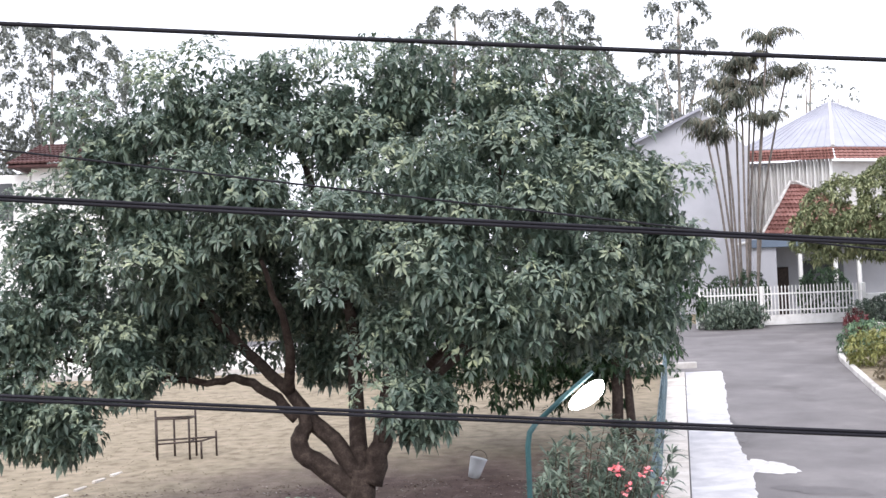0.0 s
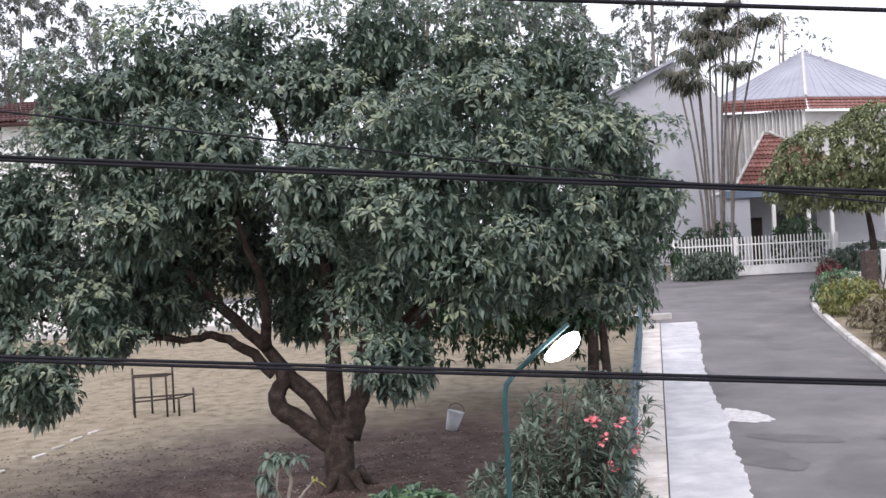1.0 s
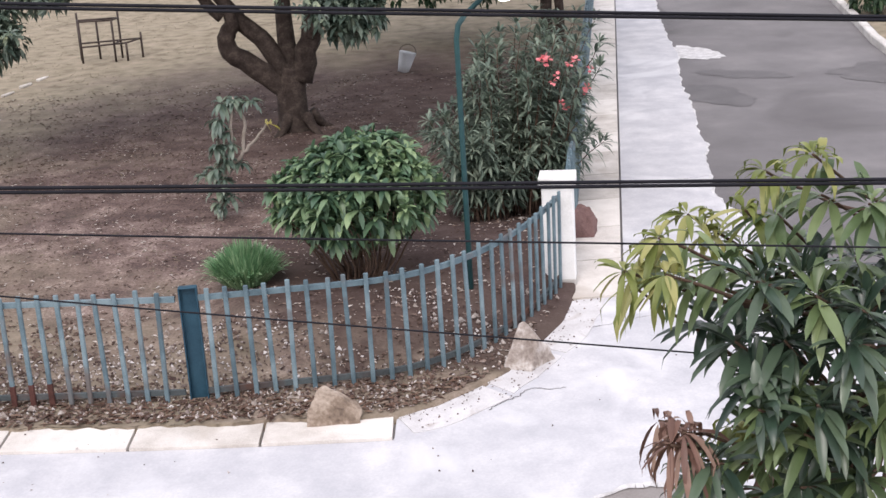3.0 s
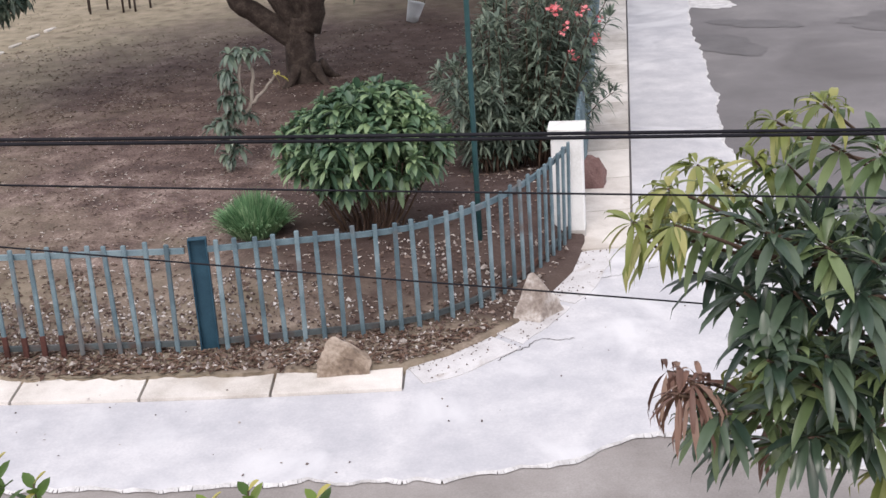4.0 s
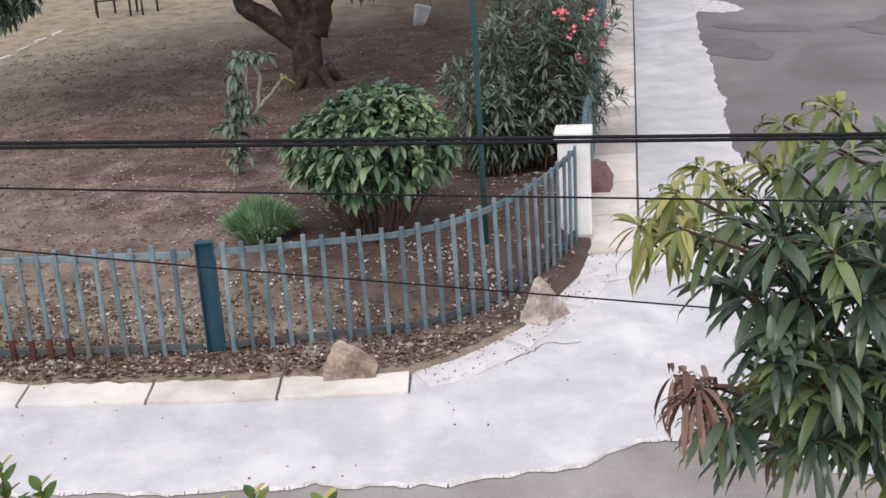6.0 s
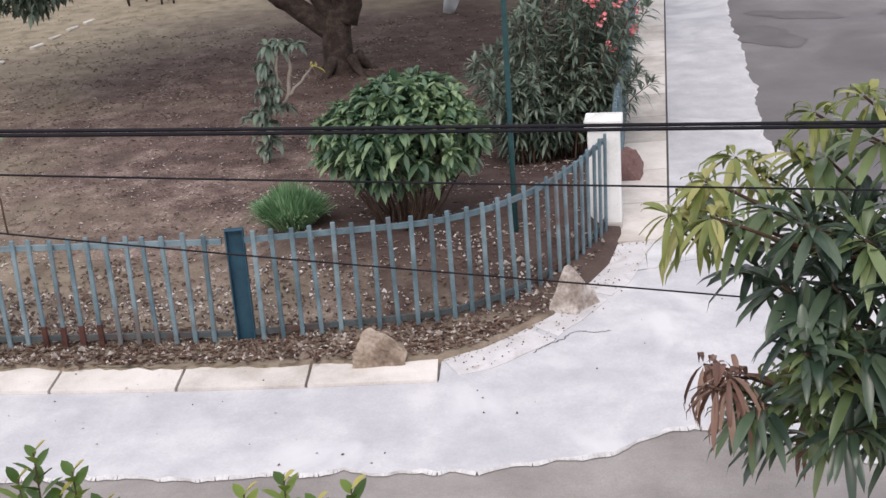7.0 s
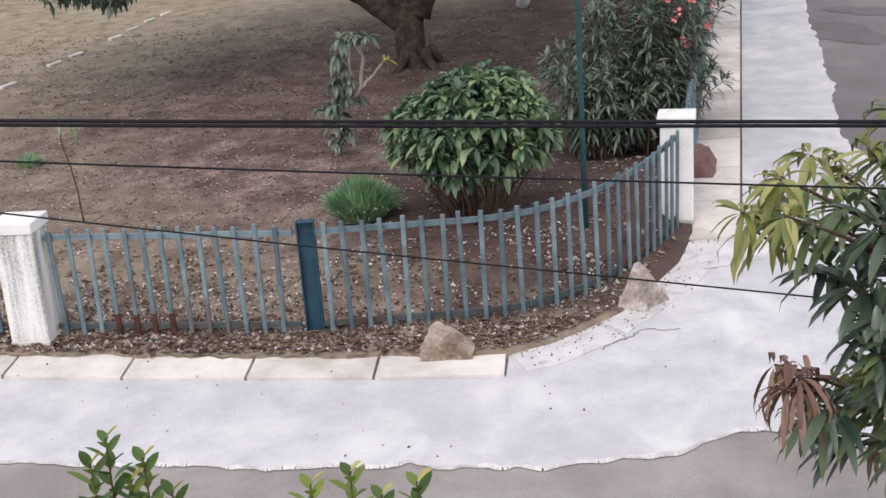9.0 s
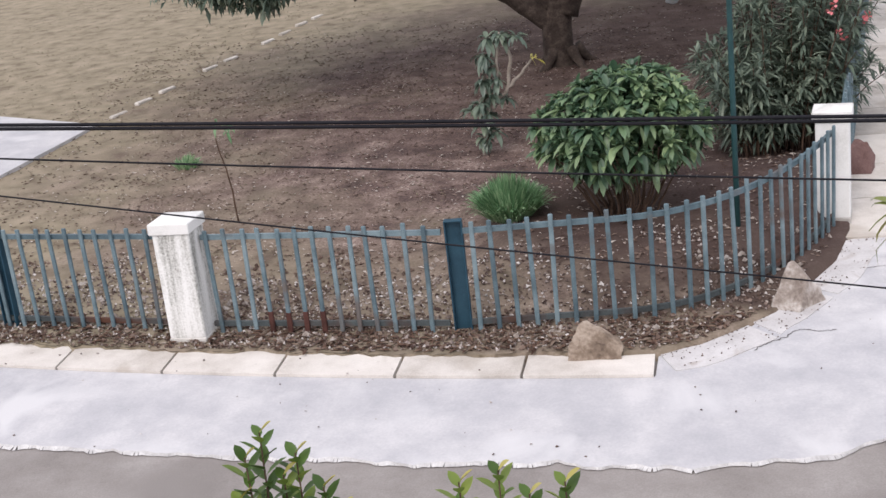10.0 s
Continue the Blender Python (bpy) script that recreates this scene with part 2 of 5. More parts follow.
REDPLANT = leaf_mat("red_foliage", (0.07, 0.015, 0.018), (0.13, 0.028, 0.033), (0.2, 0.06, 0.06))
YELLOWBUSH = leaf_mat("yellow_bush", (0.14, 0.15, 0.05), (0.24, 0.25, 0.08), (0.34, 0.34, 0.13))


def soil_mat():
    """Bare brown earth under the tree, darkened for its shade, that turns into dry lawn away from it."""
    m = surface("garden_soil", [(0.32, (0.06, 0.04, 0.037)), (0.47, (0.125, 0.085, 0.075)), (0.6, (0.2, 0.145, 0.127)), (0.72, (0.35, 0.275, 0.245))], scale=2.5,
                rough=0.95, bump=0.55, grain=38, fine=0.6)
    nt = m.node_tree
    nodes, link = nt.nodes, nt.links.new
    bsdf = nodes["Principled BSDF"]
    earth = bsdf.inputs["Base Color"].links[0].from_socket
    where = nodes.new("ShaderNodeNewGeometry")
    away = nodes.new("ShaderNodeVectorMath")
    away.operation = "DISTANCE"
    link(where.outputs["Position"], away.inputs[0])
    away.inputs[1].default_value = (0.6, 17.2, 1.0)
    blot = nodes.new("ShaderNodeTexNoise")
    blot.inputs["Scale"].default_value, blot.inputs["Detail"].default_value = 0.8, 8.0
    link(where.outputs["Position"], blot.inputs["Vector"])
    reach = nodes.new("ShaderNodeMath")
    reach.operation = "MULTIPLY_ADD"
    link(blot.outputs["Fac"], reach.inputs[0])
    reach.inputs[1].default_value = 7.0
    link(away.outputs["Value"], reach.inputs[2])
    step = nodes.new("ShaderNodeMapRange")
    step.inputs["From Min"].default_value, step.inputs["From Max"].default_value = 8.2, 12.8
    link(reach.outputs[0], step.inputs["Value"])
    tuft = nodes.new("ShaderNodeTexNoise")
    tuft.inputs["Scale"].default_value, tuft.inputs["Detail"].default_value = 3.5, 8.0
    link(where.outputs["Position"], tuft.inputs["Vector"])
    lawn = nodes.new("ShaderNodeValToRGB")
    lawn.color_ramp.elements.new(0.5)
    for e, (at, rgb) in zip(lawn.color_ramp.elements, [(0.3, (0.16, 0.125, 0.09)), (0.44, (0.235, 0.2, 0.14)), (0.72, (0.33, 0.275, 0.205))]):
        e.position, e.color = at, (*rgb, 1)
    link(tuft.outputs["Fac"], lawn.inputs["Fac"])
    over = nodes.new("ShaderNodeMix")
    over.data_type = "RGBA"
    link(step.outputs[0], over.inputs["Factor"])
    link(earth, over.inputs["A"])
    link(lawn.outputs["Color"], over.inputs["B"])
    # dug, damp planting bed round the bushes; the bank's shade is in its colour too
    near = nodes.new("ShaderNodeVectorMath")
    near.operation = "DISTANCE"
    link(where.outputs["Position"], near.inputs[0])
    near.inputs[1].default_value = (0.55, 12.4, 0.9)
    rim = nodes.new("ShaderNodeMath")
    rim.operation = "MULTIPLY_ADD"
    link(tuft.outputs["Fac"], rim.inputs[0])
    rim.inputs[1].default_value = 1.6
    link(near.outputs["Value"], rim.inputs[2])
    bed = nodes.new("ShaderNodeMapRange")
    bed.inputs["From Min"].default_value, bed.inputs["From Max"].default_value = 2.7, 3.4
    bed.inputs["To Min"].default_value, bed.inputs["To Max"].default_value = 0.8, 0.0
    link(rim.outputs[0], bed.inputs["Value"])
    dug_shade = nodes.new("ShaderNodeMix")
    dug_shade.data_type = "RGBA"
    link(bed.outputs[0], dug_shade.inputs["Factor"])
    # dark earth under the big tree, with the crown's shade painted into its colour
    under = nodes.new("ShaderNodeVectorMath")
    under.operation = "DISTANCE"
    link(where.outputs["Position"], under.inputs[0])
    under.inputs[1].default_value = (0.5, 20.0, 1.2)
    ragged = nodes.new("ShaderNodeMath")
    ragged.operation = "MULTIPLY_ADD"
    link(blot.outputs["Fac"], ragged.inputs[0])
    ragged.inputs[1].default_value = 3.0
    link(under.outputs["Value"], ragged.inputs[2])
    crown_shade = nodes.new("ShaderNodeMapRange")
    crown_shade.inputs["From Min"].default_value, crown_shade.inputs["From Max"].default_value = 4.6, 7.8
    crown_shade.inputs["To Min"].default_value, crown_shade.inputs["To Max"].default_value = 0.55, 0.0
    link(ragged.outputs[0], crown_shade.inputs["Value"])
    shaded = nodes.new("ShaderNodeMix")
    shaded.data_type = "RGBA"
    link(crown_shade.outputs[0], shaded.inputs["Factor"])
    link(over.outputs["Result"], shaded.inputs["A"])
    shaded.inputs["B"].default_value = (0.07, 0.043, 0.036, 1)
    link(shaded.outputs["Result"], dug_shade.inputs["A"])
    dug_shade.inputs["B"].default_value = (0.058, 0.036, 0.032, 1)
    link(dug_shade.outputs["Result"], bsdf.inputs["Base Color"])
    return m


SOIL = soil_mat()
DIRT = surface("outer_ground", [(0.3, (0.12, 0.1, 0.06)), (0.5, (0.18, 0.15, 0.09)), (0.7, (0.24, 0.2, 0.13))], scale=0.5, rough=0.95)


# ---- shape helpers ----
SLOPE = 0.057


def gz(y):
    """Height of the sloping ground at y."""
    return SLOPE * min(max(y, 0.0), 60.0)


def fast_mesh(name, v, f, material, smooth=False):
    """A mesh from arrays of corners and equal-sided faces."""
    v, f = np.asarray(v, dtype=np.float32), np.asarray(f, dtype=np.int32)
    me = bpy.data.meshes.new(name)
    me.vertices.add(len(v))
    me.vertices.foreach_set("co", v.ravel())
    me.loops.add(f.size)
    me.loops.foreach_set("vertex_index", f.ravel())
    me.polygons.add(len(f))
    me.polygons.foreach_set("loop_start", np.arange(0, f.size, f.shape[1], dtype=np.int32))
    me.polygons.foreach_set("use_smooth", np.full(len(f), smooth))
    me.update(calc_edges=True)
    me.validate()
    me.materials.append(material)
    return me


class Shape:
    """Collects corners and faces of one mesh."""

    def __init__(self):
        self.v, self.f = [], []

    def add(self, verts, faces, m=None):
        n = len(self.v)
        self.v += [tuple(m @ Vector(p)) if m is not None else tuple(p) for p in verts]
        self.f += [tuple(i + n for i in face) for face in faces]
        return self

    def box(self, centre, size, bevel=0.01, turn=0.0, tilt=0.0):
        v, f = bevel_box(*size, bevel)
        return self.add(v, f, pose(*centre, tilt, 0, turn))

    def tube(self, points, radii, sides=8):
        """A round tapered tube along points."""
        pts = [Vector(p) for p in points]
        n0 = len(self.v)
        side = None
        for i, p in enumerate(pts):
            way = (pts[min(i + 1, len(pts) - 1)] - pts[max(i - 1, 0)]).normalized()
            if side is None:
                side = way.cross(Vector((0.31, 0.95, 0.05)))
                if side.length < 0.1:
                    side = way.cross(Vector((1, 0, 0)))
            side = (side - way * side.dot(way)).normalized()
            other = way.cross(side)
            for k in range(sides):
                a = 2 * math.pi * k / sides
                self.v.append(tuple(p + (side * math.cos(a) + other * math.sin(a)) * radii[i]))
        for i in range(len(pts) - 1):
            for k in range(sides):
                a, b = n0 + i * sides + k, n0 + i * sides + (k + 1) % sides
                self.f.append((a, b, b + sides, a + sides))
        self.f.append(tuple(n0 + k for k in reversed(range(sides))))
        end = n0 + (len(pts) - 1) * sides
        self.f.append(tuple(end + k for k in range(sides)))
        return self

    def mesh(self, name, material, smooth=False):
        me = bpy.data.meshes.new(name)
        me.from_pydata(self.v, [], self.f)
        me.update()
        me.materials.append(material)
        if smooth:
            me.polygons.foreach_set("use_smooth", [True] * len(me.polygons))
        return me


BOXES = {}


def bevel_box(sx, sy, sz, b):
    key = (round(sx, 4), round(sy, 4), round(sz, 4), round(b, 4))
    if key not in BOXES:
        bm = bmesh.new()
        bmesh.ops.create_cube(bm, size=1.0, matrix=Matrix.Diagonal((sx, sy, sz, 1)))
        if b:
            bmesh.ops.bevel(bm, geom=bm.edges[:], offset=min(b, 0.3 * min(sx, sy, sz)), segments=1, affect="EDGES", profile=0.5)
        bm.verts.index_update()
        BOXES[key] = ([v.co.copy() for v in bm.verts], [tuple(v.index for v in f.verts) for f in bm.faces])
        bm.free()
    return BOXES[key]


def thing(name, label, category, at=(0, 0, 0), turn=0.0, kind="", group=""):
    ob = new(name)
    ob.empty_display_size = 0.1
    ob.matrix_basis = pose(*at, 0, 0, turn)
    return tagged(ob, label, category, group, kind)


def part(name, mesh, parent, label="", m=None):
    ob = new(name, mesh)
    ob.parent = parent
    if m is not None:
        ob.matrix_basis = m
    return tagged(ob, label)


def solo(name, mesh, label, category, kind="", group=""):
    return tagged(new(name, mesh), label, category, group, kind)


def unit(v):
    return v / np.maximum(np.linalg.norm(v, axis=-1, keepdims=True), 1e-9)


def leaves(base, way, length, width, droop=0.3, stations=1, fold=0.25, facing=None):
    """Corners and triangles of many leaves: base points, directions, lengths, widths; they bend down by droop."""
    base, way = np.asarray(base, float), unit(np.asarray(way, float))
    n = len(base)
    length, width = np.broadcast_to(length, n)[:, None], np.broadcast_to(width, n)[:, None]
    droop = np.broadcast_to(droop, n)[:, None]
    up = (np.array([0.0, 0.0, 1.0]) if facing is None else facing) + 0.35 * (np.random.rand(n, 3) - 0.5) + 1e-3
    side = unit(np.cross(way, up))
    top = unit(np.cross(side, way))
    rows = [base]
    for s in range(1, stations + 1):
        u = s / (stations + 1)
        half = width * 0.5 * math.sin(math.pi * u ** 0.85) ** 0.8
        mid = base + way * length * u - np.array([0, 0, 1.0]) * droop * length * u * u
        rows += [mid - side * half + top * half * fold, mid - top * half * fold * 0.3, mid + side * half + top * half * fold]
    rows.append(base + way * length * (1 - 0.25 * droop) - np.array([0, 0, 1.0]) * droop * length)
    v = np.stack(rows, 1)
    k = v.shape[1]
    tri = [(0, 2, 1), (0, 3, 2)]
    for s in range(stations - 1):
        a, b = 1 + 3 * s, 4 + 3 * s
        tri += [(a, a + 1, b + 1), (a, b + 1, b), (a + 1, a + 2, b + 2), (a + 1, b + 2, b + 1)]
    a = 1 + 3 * (stations - 1)
    tri += [(a, a + 1, k - 1), (a + 1, a + 2, k - 1)]
    f = (np.arange(n)[:, None, None] * k + np.array(tri)[None]).reshape(-1, 3)
    return v.reshape(-1, 3), f


def randunit(n):
    return unit(np.random.normal(size=(n, 3)))


def rosettes(at, axis, count, length, width, droop=0.35, spread=(40, 100), stations=1, vary=0.3, open_faced=False):
    """Whorls of leaves round each axis; open-faced ones turn their upper sides along the axis."""
    at, axis = np.asarray(at, float), unit(np.asarray(axis, float))
    n = len(at)
    b = np.repeat(at, count, 0)
    a = np.repeat(axis, count, 0)
    t = randunit(n * count)
    t = unit(t - a * np.sum(t * a, 1, keepdims=True))
    ang = np.radians(np.random.uniform(*spread, n * count))[:, None]
    way = a * np.cos(ang) + t * np.sin(ang)
    ln = length * np.random.uniform(1 - vary, 1 + vary, n * count)
    return leaves(b + way * 0.01, way, ln, width * ln / length, droop * np.random.uniform(0.5, 1.5, n * count), stations, facing=a if open_faced else None)


def join(*meshes):
    v, f, n = [], [], 0
    for a, b in meshes:
        v.append(a)
        f.append(b + n)
        n += len(a)
    return np.concatenate(v), np.concatenate(f)


def shell(blobs, spacing, inset=0.88, floor=-9.0):
    """Points and outward ways spread over the outside of a union of ellipsoids."""
    pts, ways, grid = [], [], {}
    for i, (c, r) in enumerate(blobs):
        c, r = np.array(c, float), np.array(r, float)
        area = 4 * math.pi * (((r[0] * r[1]) ** 1.6 + (r[0] * r[2]) ** 1.6 + (r[1] * r[2]) ** 1.6) / 3) ** (1 / 1.6)
        d = randunit(int(area / spacing ** 2 * 6))
        p = c + d * r * np.random.uniform(0.93, 1.05, (len(d), 1))
        w = unit(d / r)
        keep = p[:, 2] > floor
        for j, (c2, r2) in enumerate(blobs):
            if j != i:
                keep &= np.sum(((p - np.array(c2)) / (np.array(r2) * inset)) ** 2, 1) > 1
        for q, o in zip(p[keep], w[keep]):
            cell = tuple(np.floor(q / spacing).astype(int))
            near = any(np.sum((q - z) ** 2) < spacing ** 2 for a in (-1, 0, 1) for b in (-1, 0, 1) for e in (-1, 0, 1)
                       for z in grid.get((cell[0] + a, cell[1] + b, cell[2] + e), ()))
            if not near:
                grid.setdefault(cell, []).append(q)
                pts.append(q)
                ways.append(o)
    return np.array(pts), np.array(ways)


def clumped(blobs, spacing, clump, per_clump, count, length, width, droop=0.4, floor=-9.0, fill=0, stations=1, inset=0.88, flat=(45, 105)):
    """A crown: clumps of leaf whorls over the outside of blobs, and loose whorls inside."""
    p, w = shell(blobs, spacing, inset, floor)
    size = np.repeat(clump * np.random.uniform(0.7, 1.3, len(p)), per_clump)[:, None]
    b, o = np.repeat(p, per_clump, 0), np.repeat(w, per_clump, 0)
    d = unit(randunit(len(b)) + 0.75 * o + np.array([0, 0, 0.5]))
    at = b + d * size * np.random.uniform(0.5, 1.0, (len(b), 1))
    out = [rosettes(at, d, count, length, width, droop, flat, stations)]
    if fill:
        k = np.random.randint(0, len(blobs), fill)
        cs, rs = np.array([q[0] for q in blobs], float)[k], np.array([q[1] for q in blobs], float)[k]
        at = cs + randunit(fill) * rs * np.random.uniform(0.2, 0.9, (fill, 1))
        at = at[at[:, 2] > floor + 0.2]
        out.append(rosettes(at, randunit(len(at)) + np.array([0, 0, 0.3]), count, length * 1.15, width * 1.2, droop, (45, 105), stations))
    return join(*out)


def bent(points, wobble, steps=4, seed=0):
    """A wandering line through points."""
    rng = random.Random(seed)
    pts = [Vector(p) for p in points]
    out = []
    for i in range(len(pts) - 1):
        a, b = pts[max(i - 1, 0)], pts[i]
        c, d = pts[i + 1], pts[min(i + 2, len(pts) - 1)]
        for k in range(steps):
            t = k / steps
            q = 0.5 * ((2 * b) + (c - a) * t + (2 * a - 5 * b + 4 * c - d) * t * t + (3 * b - a - 3 * c + d) * t ** 3)
            if 0 < i + t:
                q += Vector((rng.uniform(-1, 1), rng.uniform(-1, 1), rng.uniform(-1, 1))) * wobble
            out.append(q)
    return out + [pts[-1]]


def limb(shape, points, r0, r1, wobble=0.02, sides=8, seed=0):
    p = bent(points, wobble, 4, seed)
    n = len(p) - 1
    return shape.tube(p, [r0 + (r1 - r0) * (i / n) ** 0.8 for i in range(n + 1)], sides)


# ---- ground, road, pavement ----
def lerp_line(line, y):
    """x of a plan line given as (y, x) pairs."""
    return float(np.interp(y, [p[0] for p in line], [p[1] for p in line]))


def front(x):
    """Outer edge of the kerb slabs along the cross street."""
    u = max(-x - 0.1, 0.0)
    return 9.045 + (0.06 * u + 0.0115 * u * u if u < 6 else 0.774 + 0.198 * (u - 6))


def side_in(y):
    return 2.51 + (y - 16.17) * 0.187


def side_out(y):
    return 3.07 + (y - 16.3) * 0.1865


SOIL_CORNER = [(9.39, -0.1), (9.6, 0.3), (9.89, 0.66), (10.1, 0.9), (11.1, 1.5), (11.8, 1.74), (12.0, 1.77)]
STRIP_EDGE = [(11.0, 5.0), (12.0, 4.4), (13.2, 4.0), (14.5, 3.85), (15.5, 4.03), (16.8, 4.31), (19.5, 4.76), (21.4, 5.04),
              (23.1, 5.44), (24.9, 5.66), (29.25, 6.38), (34.1, 7.4), (37.4, 8.05)]
KERB_LINE = [(12.0, 7.0), (21.6, 8.85), (23.0, 9.05), (25.1, 9.49), (28.5, 10.14), (32.4, 10.8), (38.9, 12.03), (41.3, 12.7), (43.5, 13.8)]


def smooth_step(u):
    u = min(max(u, 0.0), 1.0)
    return u * u * (3 - 2 * u)


def bank(x, y):
    """Earth heaped up behind the curve of the fence."""
    line = float(np.interp(x, [-2.0, -0.4, 0.1, 0.4, 0.76, 1.16, 1.46, 1.6], [9.93, 9.98, 10.08, 10.19, 10.48, 10.91, 11.4, 11.85]))
    return 0.24 * smooth_step((y - line - 0.1) / 0.9) * smooth_step((x + 2.3) / 1.0) * (1 - smooth_step((y - 12.6) / 2.0))


def sheet(name, rows, lift, material, label, category, bumpy=0.0, smooth=True, skirt=False, heap=None):
    """A ground sheet from rows of (x, y) points, all of one length."""
    w = len(rows[0])
    v = []
    for i, row in enumerate(rows):
        for j, (x, y) in enumerate(row):
            z = gz(y) + lift
            if skirt and (i == 0 or j == w - 1):
                v.append((x, y, gz(y) + 0.0))
                continue
            if bumpy:
                z += bumpy * (noise.noise((x * 0.6, y * 0.6, 1)) + 0.4 * noise.noise((x * 2.2, y * 2.2, 4)) + 0.15 * noise.noise((x * 7, y * 7, 9)))
            if heap:
                z += heap(x, y)
            v.append((x, y, z))
    f = [(i * w + j, i * w + j + 1, (i + 1) * w + j + 1, (i + 1) * w + j) for i in range(len(rows) - 1) for j in range(w - 1)]
    ob = solo(name, fast_mesh(name, v, f, material, smooth), label, category, "structure")
    return ob


def lin(a, b, n):
    return [a + (b - a) * i / (n - 1) for i in range(n)]


ys = [-400, -100, -20, 0, 3, 6, 20, 40, 60, 75, 120, 300, 1500]
sheet("ground", [[(x, y) for x in (-1200, -200, -60, -30, 0, 30, 60, 200, 1200)] for y in ys], -0.06, DIRT,
      "dry open ground around the gardens and streets", "ground")
road = sheet("road", [[(x, y) for x in lin(-26, 34, 31)] for y in lin(7.0, 54, 48)], 0.0, ASPHALT,
             "grey asphalt side road with damp patches, rising gently", "road")
sheet("street", [[(x, y) for x in lin(-26, 34, 61)] for y in lin(4.9, 10.5, 14)], 0.006, NEAR_ASPHALT,
      "worn light grey asphalt of the cross street", "road")

# concrete gutter strip, along the front, round the corner and up the side road
inner, outer = [], []
for x in lin(-24, -6, 40) + lin(-5.9, -0.1, 230):
    inner.append((x, front(x)))
    outer.append((x + 0.1, front(x) - 1.25 + 0.06 * noise.noise((x * 1.3, 0, 0)) + 0.05 * noise.noise((x * 4, 3, 0)) + 0.03 * noise.noise((x * 11, 3, 0))))
for t in lin(0, 1, 120)[1:]:
    inner.append((float(np.interp(t, [0, 0.1, 0.3, 0.45, 0.7, 0.9, 1], [-0.08, -0.05, 0.3, 0.68, 1.3, 1.6, 1.72])),
                  float(np.interp(t, [0, 0.1, 0.3, 0.45, 0.7, 0.9, 1], [9.045, 9.4, 9.53, 9.83, 10.7, 11.25, 11.6]))))
    bx = float(np.interp(t, [0, 0.2, 0.3, 0.38, 0.48, 0.6, 0.7, 0.8, 0.9, 1], [0.1, 1.0, 1.51, 2.0, 2.7, 4.2, 6.3, 6.8, 5.4, 4.6]))
    by = float(np.interp(t, [0, 0.2, 0.3, 0.38, 0.48, 0.6, 0.7, 0.8, 0.9, 1], [7.74, 7.84, 8.08, 8.1, 7.5, 7.2, 7.6, 9.2, 10.6, 11.6]))
    outer.append((bx, by + 0.05 * noise.noise((bx * 4, by * 4, 0)) + 0.03 * noise.noise((bx * 11, by * 11, 0))))
for y in lin(11.7, 22, 120) + lin(22.2, 37.4, 70):
    inner.append((side_out(y) if y > 12.1 else side_out(y) - 0.25 * (12.1 - y), y))
    outer.append((lerp_line(STRIP_EDGE, y) + 0.05 * noise.noise((0, y * 1.1, 5)) + 0.05 * noise.noise((0, y * 3.7, 7)), y))
rows = [[(a[0] + (b[0] - a[0]) * s, a[1] + (b[1] - a[1]) * s) for s in (0, 0.2, 0.4, 0.6, 0.8, 0.97, 1.0)] for a, b in zip(inner, outer)]
strip = sheet("pavement", rows, 0.03, CONCRETE, "pale smooth concrete gutter strip with a ragged edge", "pavement")

# thin ragged lip of mortar along the asphalt side of the strip
lip = Shape()
for i in range(len(outer) - 1):
    (x0, y0), (x1, y1) = outer[i], outer[i + 1]
    d = Vector((x1 - x0, y1 - y0, 0)).normalized()
    n = Vector((d.y, -d.x, 0))
    w0, w1 = (max(0.004, 0.025 + 0.05 * noise.noise((x * 4.0, y * 4.0, 2)) + 0.02 * noise.noise((x * 10, y * 10, 4))) for x, y in ((x0, y0), (x1, y1)))
    lip.add([(x0, y0, gz(y0) + 0.0305), (x1, y1, gz(y1) + 0.0305),
             (x1 + n.x * w1, y1 + n.y * w1, gz(y1) + 0.012), (x0 + n.x * w0, y0 + n.y * w0, gz(y0) + 0.012)], [(0, 1, 2, 3)])
part("mortar_lip", lip.mesh("mortar_lip", MORTAR), strip, "crumbly whitish mortar edge")

# curved concrete pieces at the corner, and dark cracks beside them
ring = [(p, q) for p, q in zip(inner, outer) if -0.06 < p[0] < 1.73 and p[1] > 9.38 and p[1] < 11.62]
cuts = [round(c * (len(ring) - 1)) for c in (0, 0.4, 0.62, 1)]
for a, b in zip(cuts, cuts[1:]):
    seg = ring[a + 1:b]
    top = []
    for (px, py), (qx, qy) in seg:
        d = Vector((qx - px, qy - py, 0)).normalized()
        k = 0.3 + 0.05 * noise.noise((px * 3, py * 3, 1))
        top.append(((px - d.x * 0.03, py - d.y * 0.03), (px + d.x * k, py + d.y * k)))
    n = len(top)
    v = [(x, y, gz(y) + 0.038) for t in top for x, y in t] + [(x, y, gz(y) + 0.0) for t in top for x, y in t]
    f = [(2 * i, 2 * i + 1, 2 * i + 3, 2 * i + 2) for i in range(n - 1)]
    f += [(2 * i + 1, 2 * n + 2 * i + 1, 2 * n + 2 * i + 3, 2 * i + 3) for i in range(n - 1)]
    f += [(0, 2 * n, 2 * n + 1, 1), (2 * n - 2, 2 * n - 1, 4 * n - 1, 4 * n - 2)]
    part("concrete_piece", Shape().add(v, f).mesh("concrete_piece", CORNER), strip)


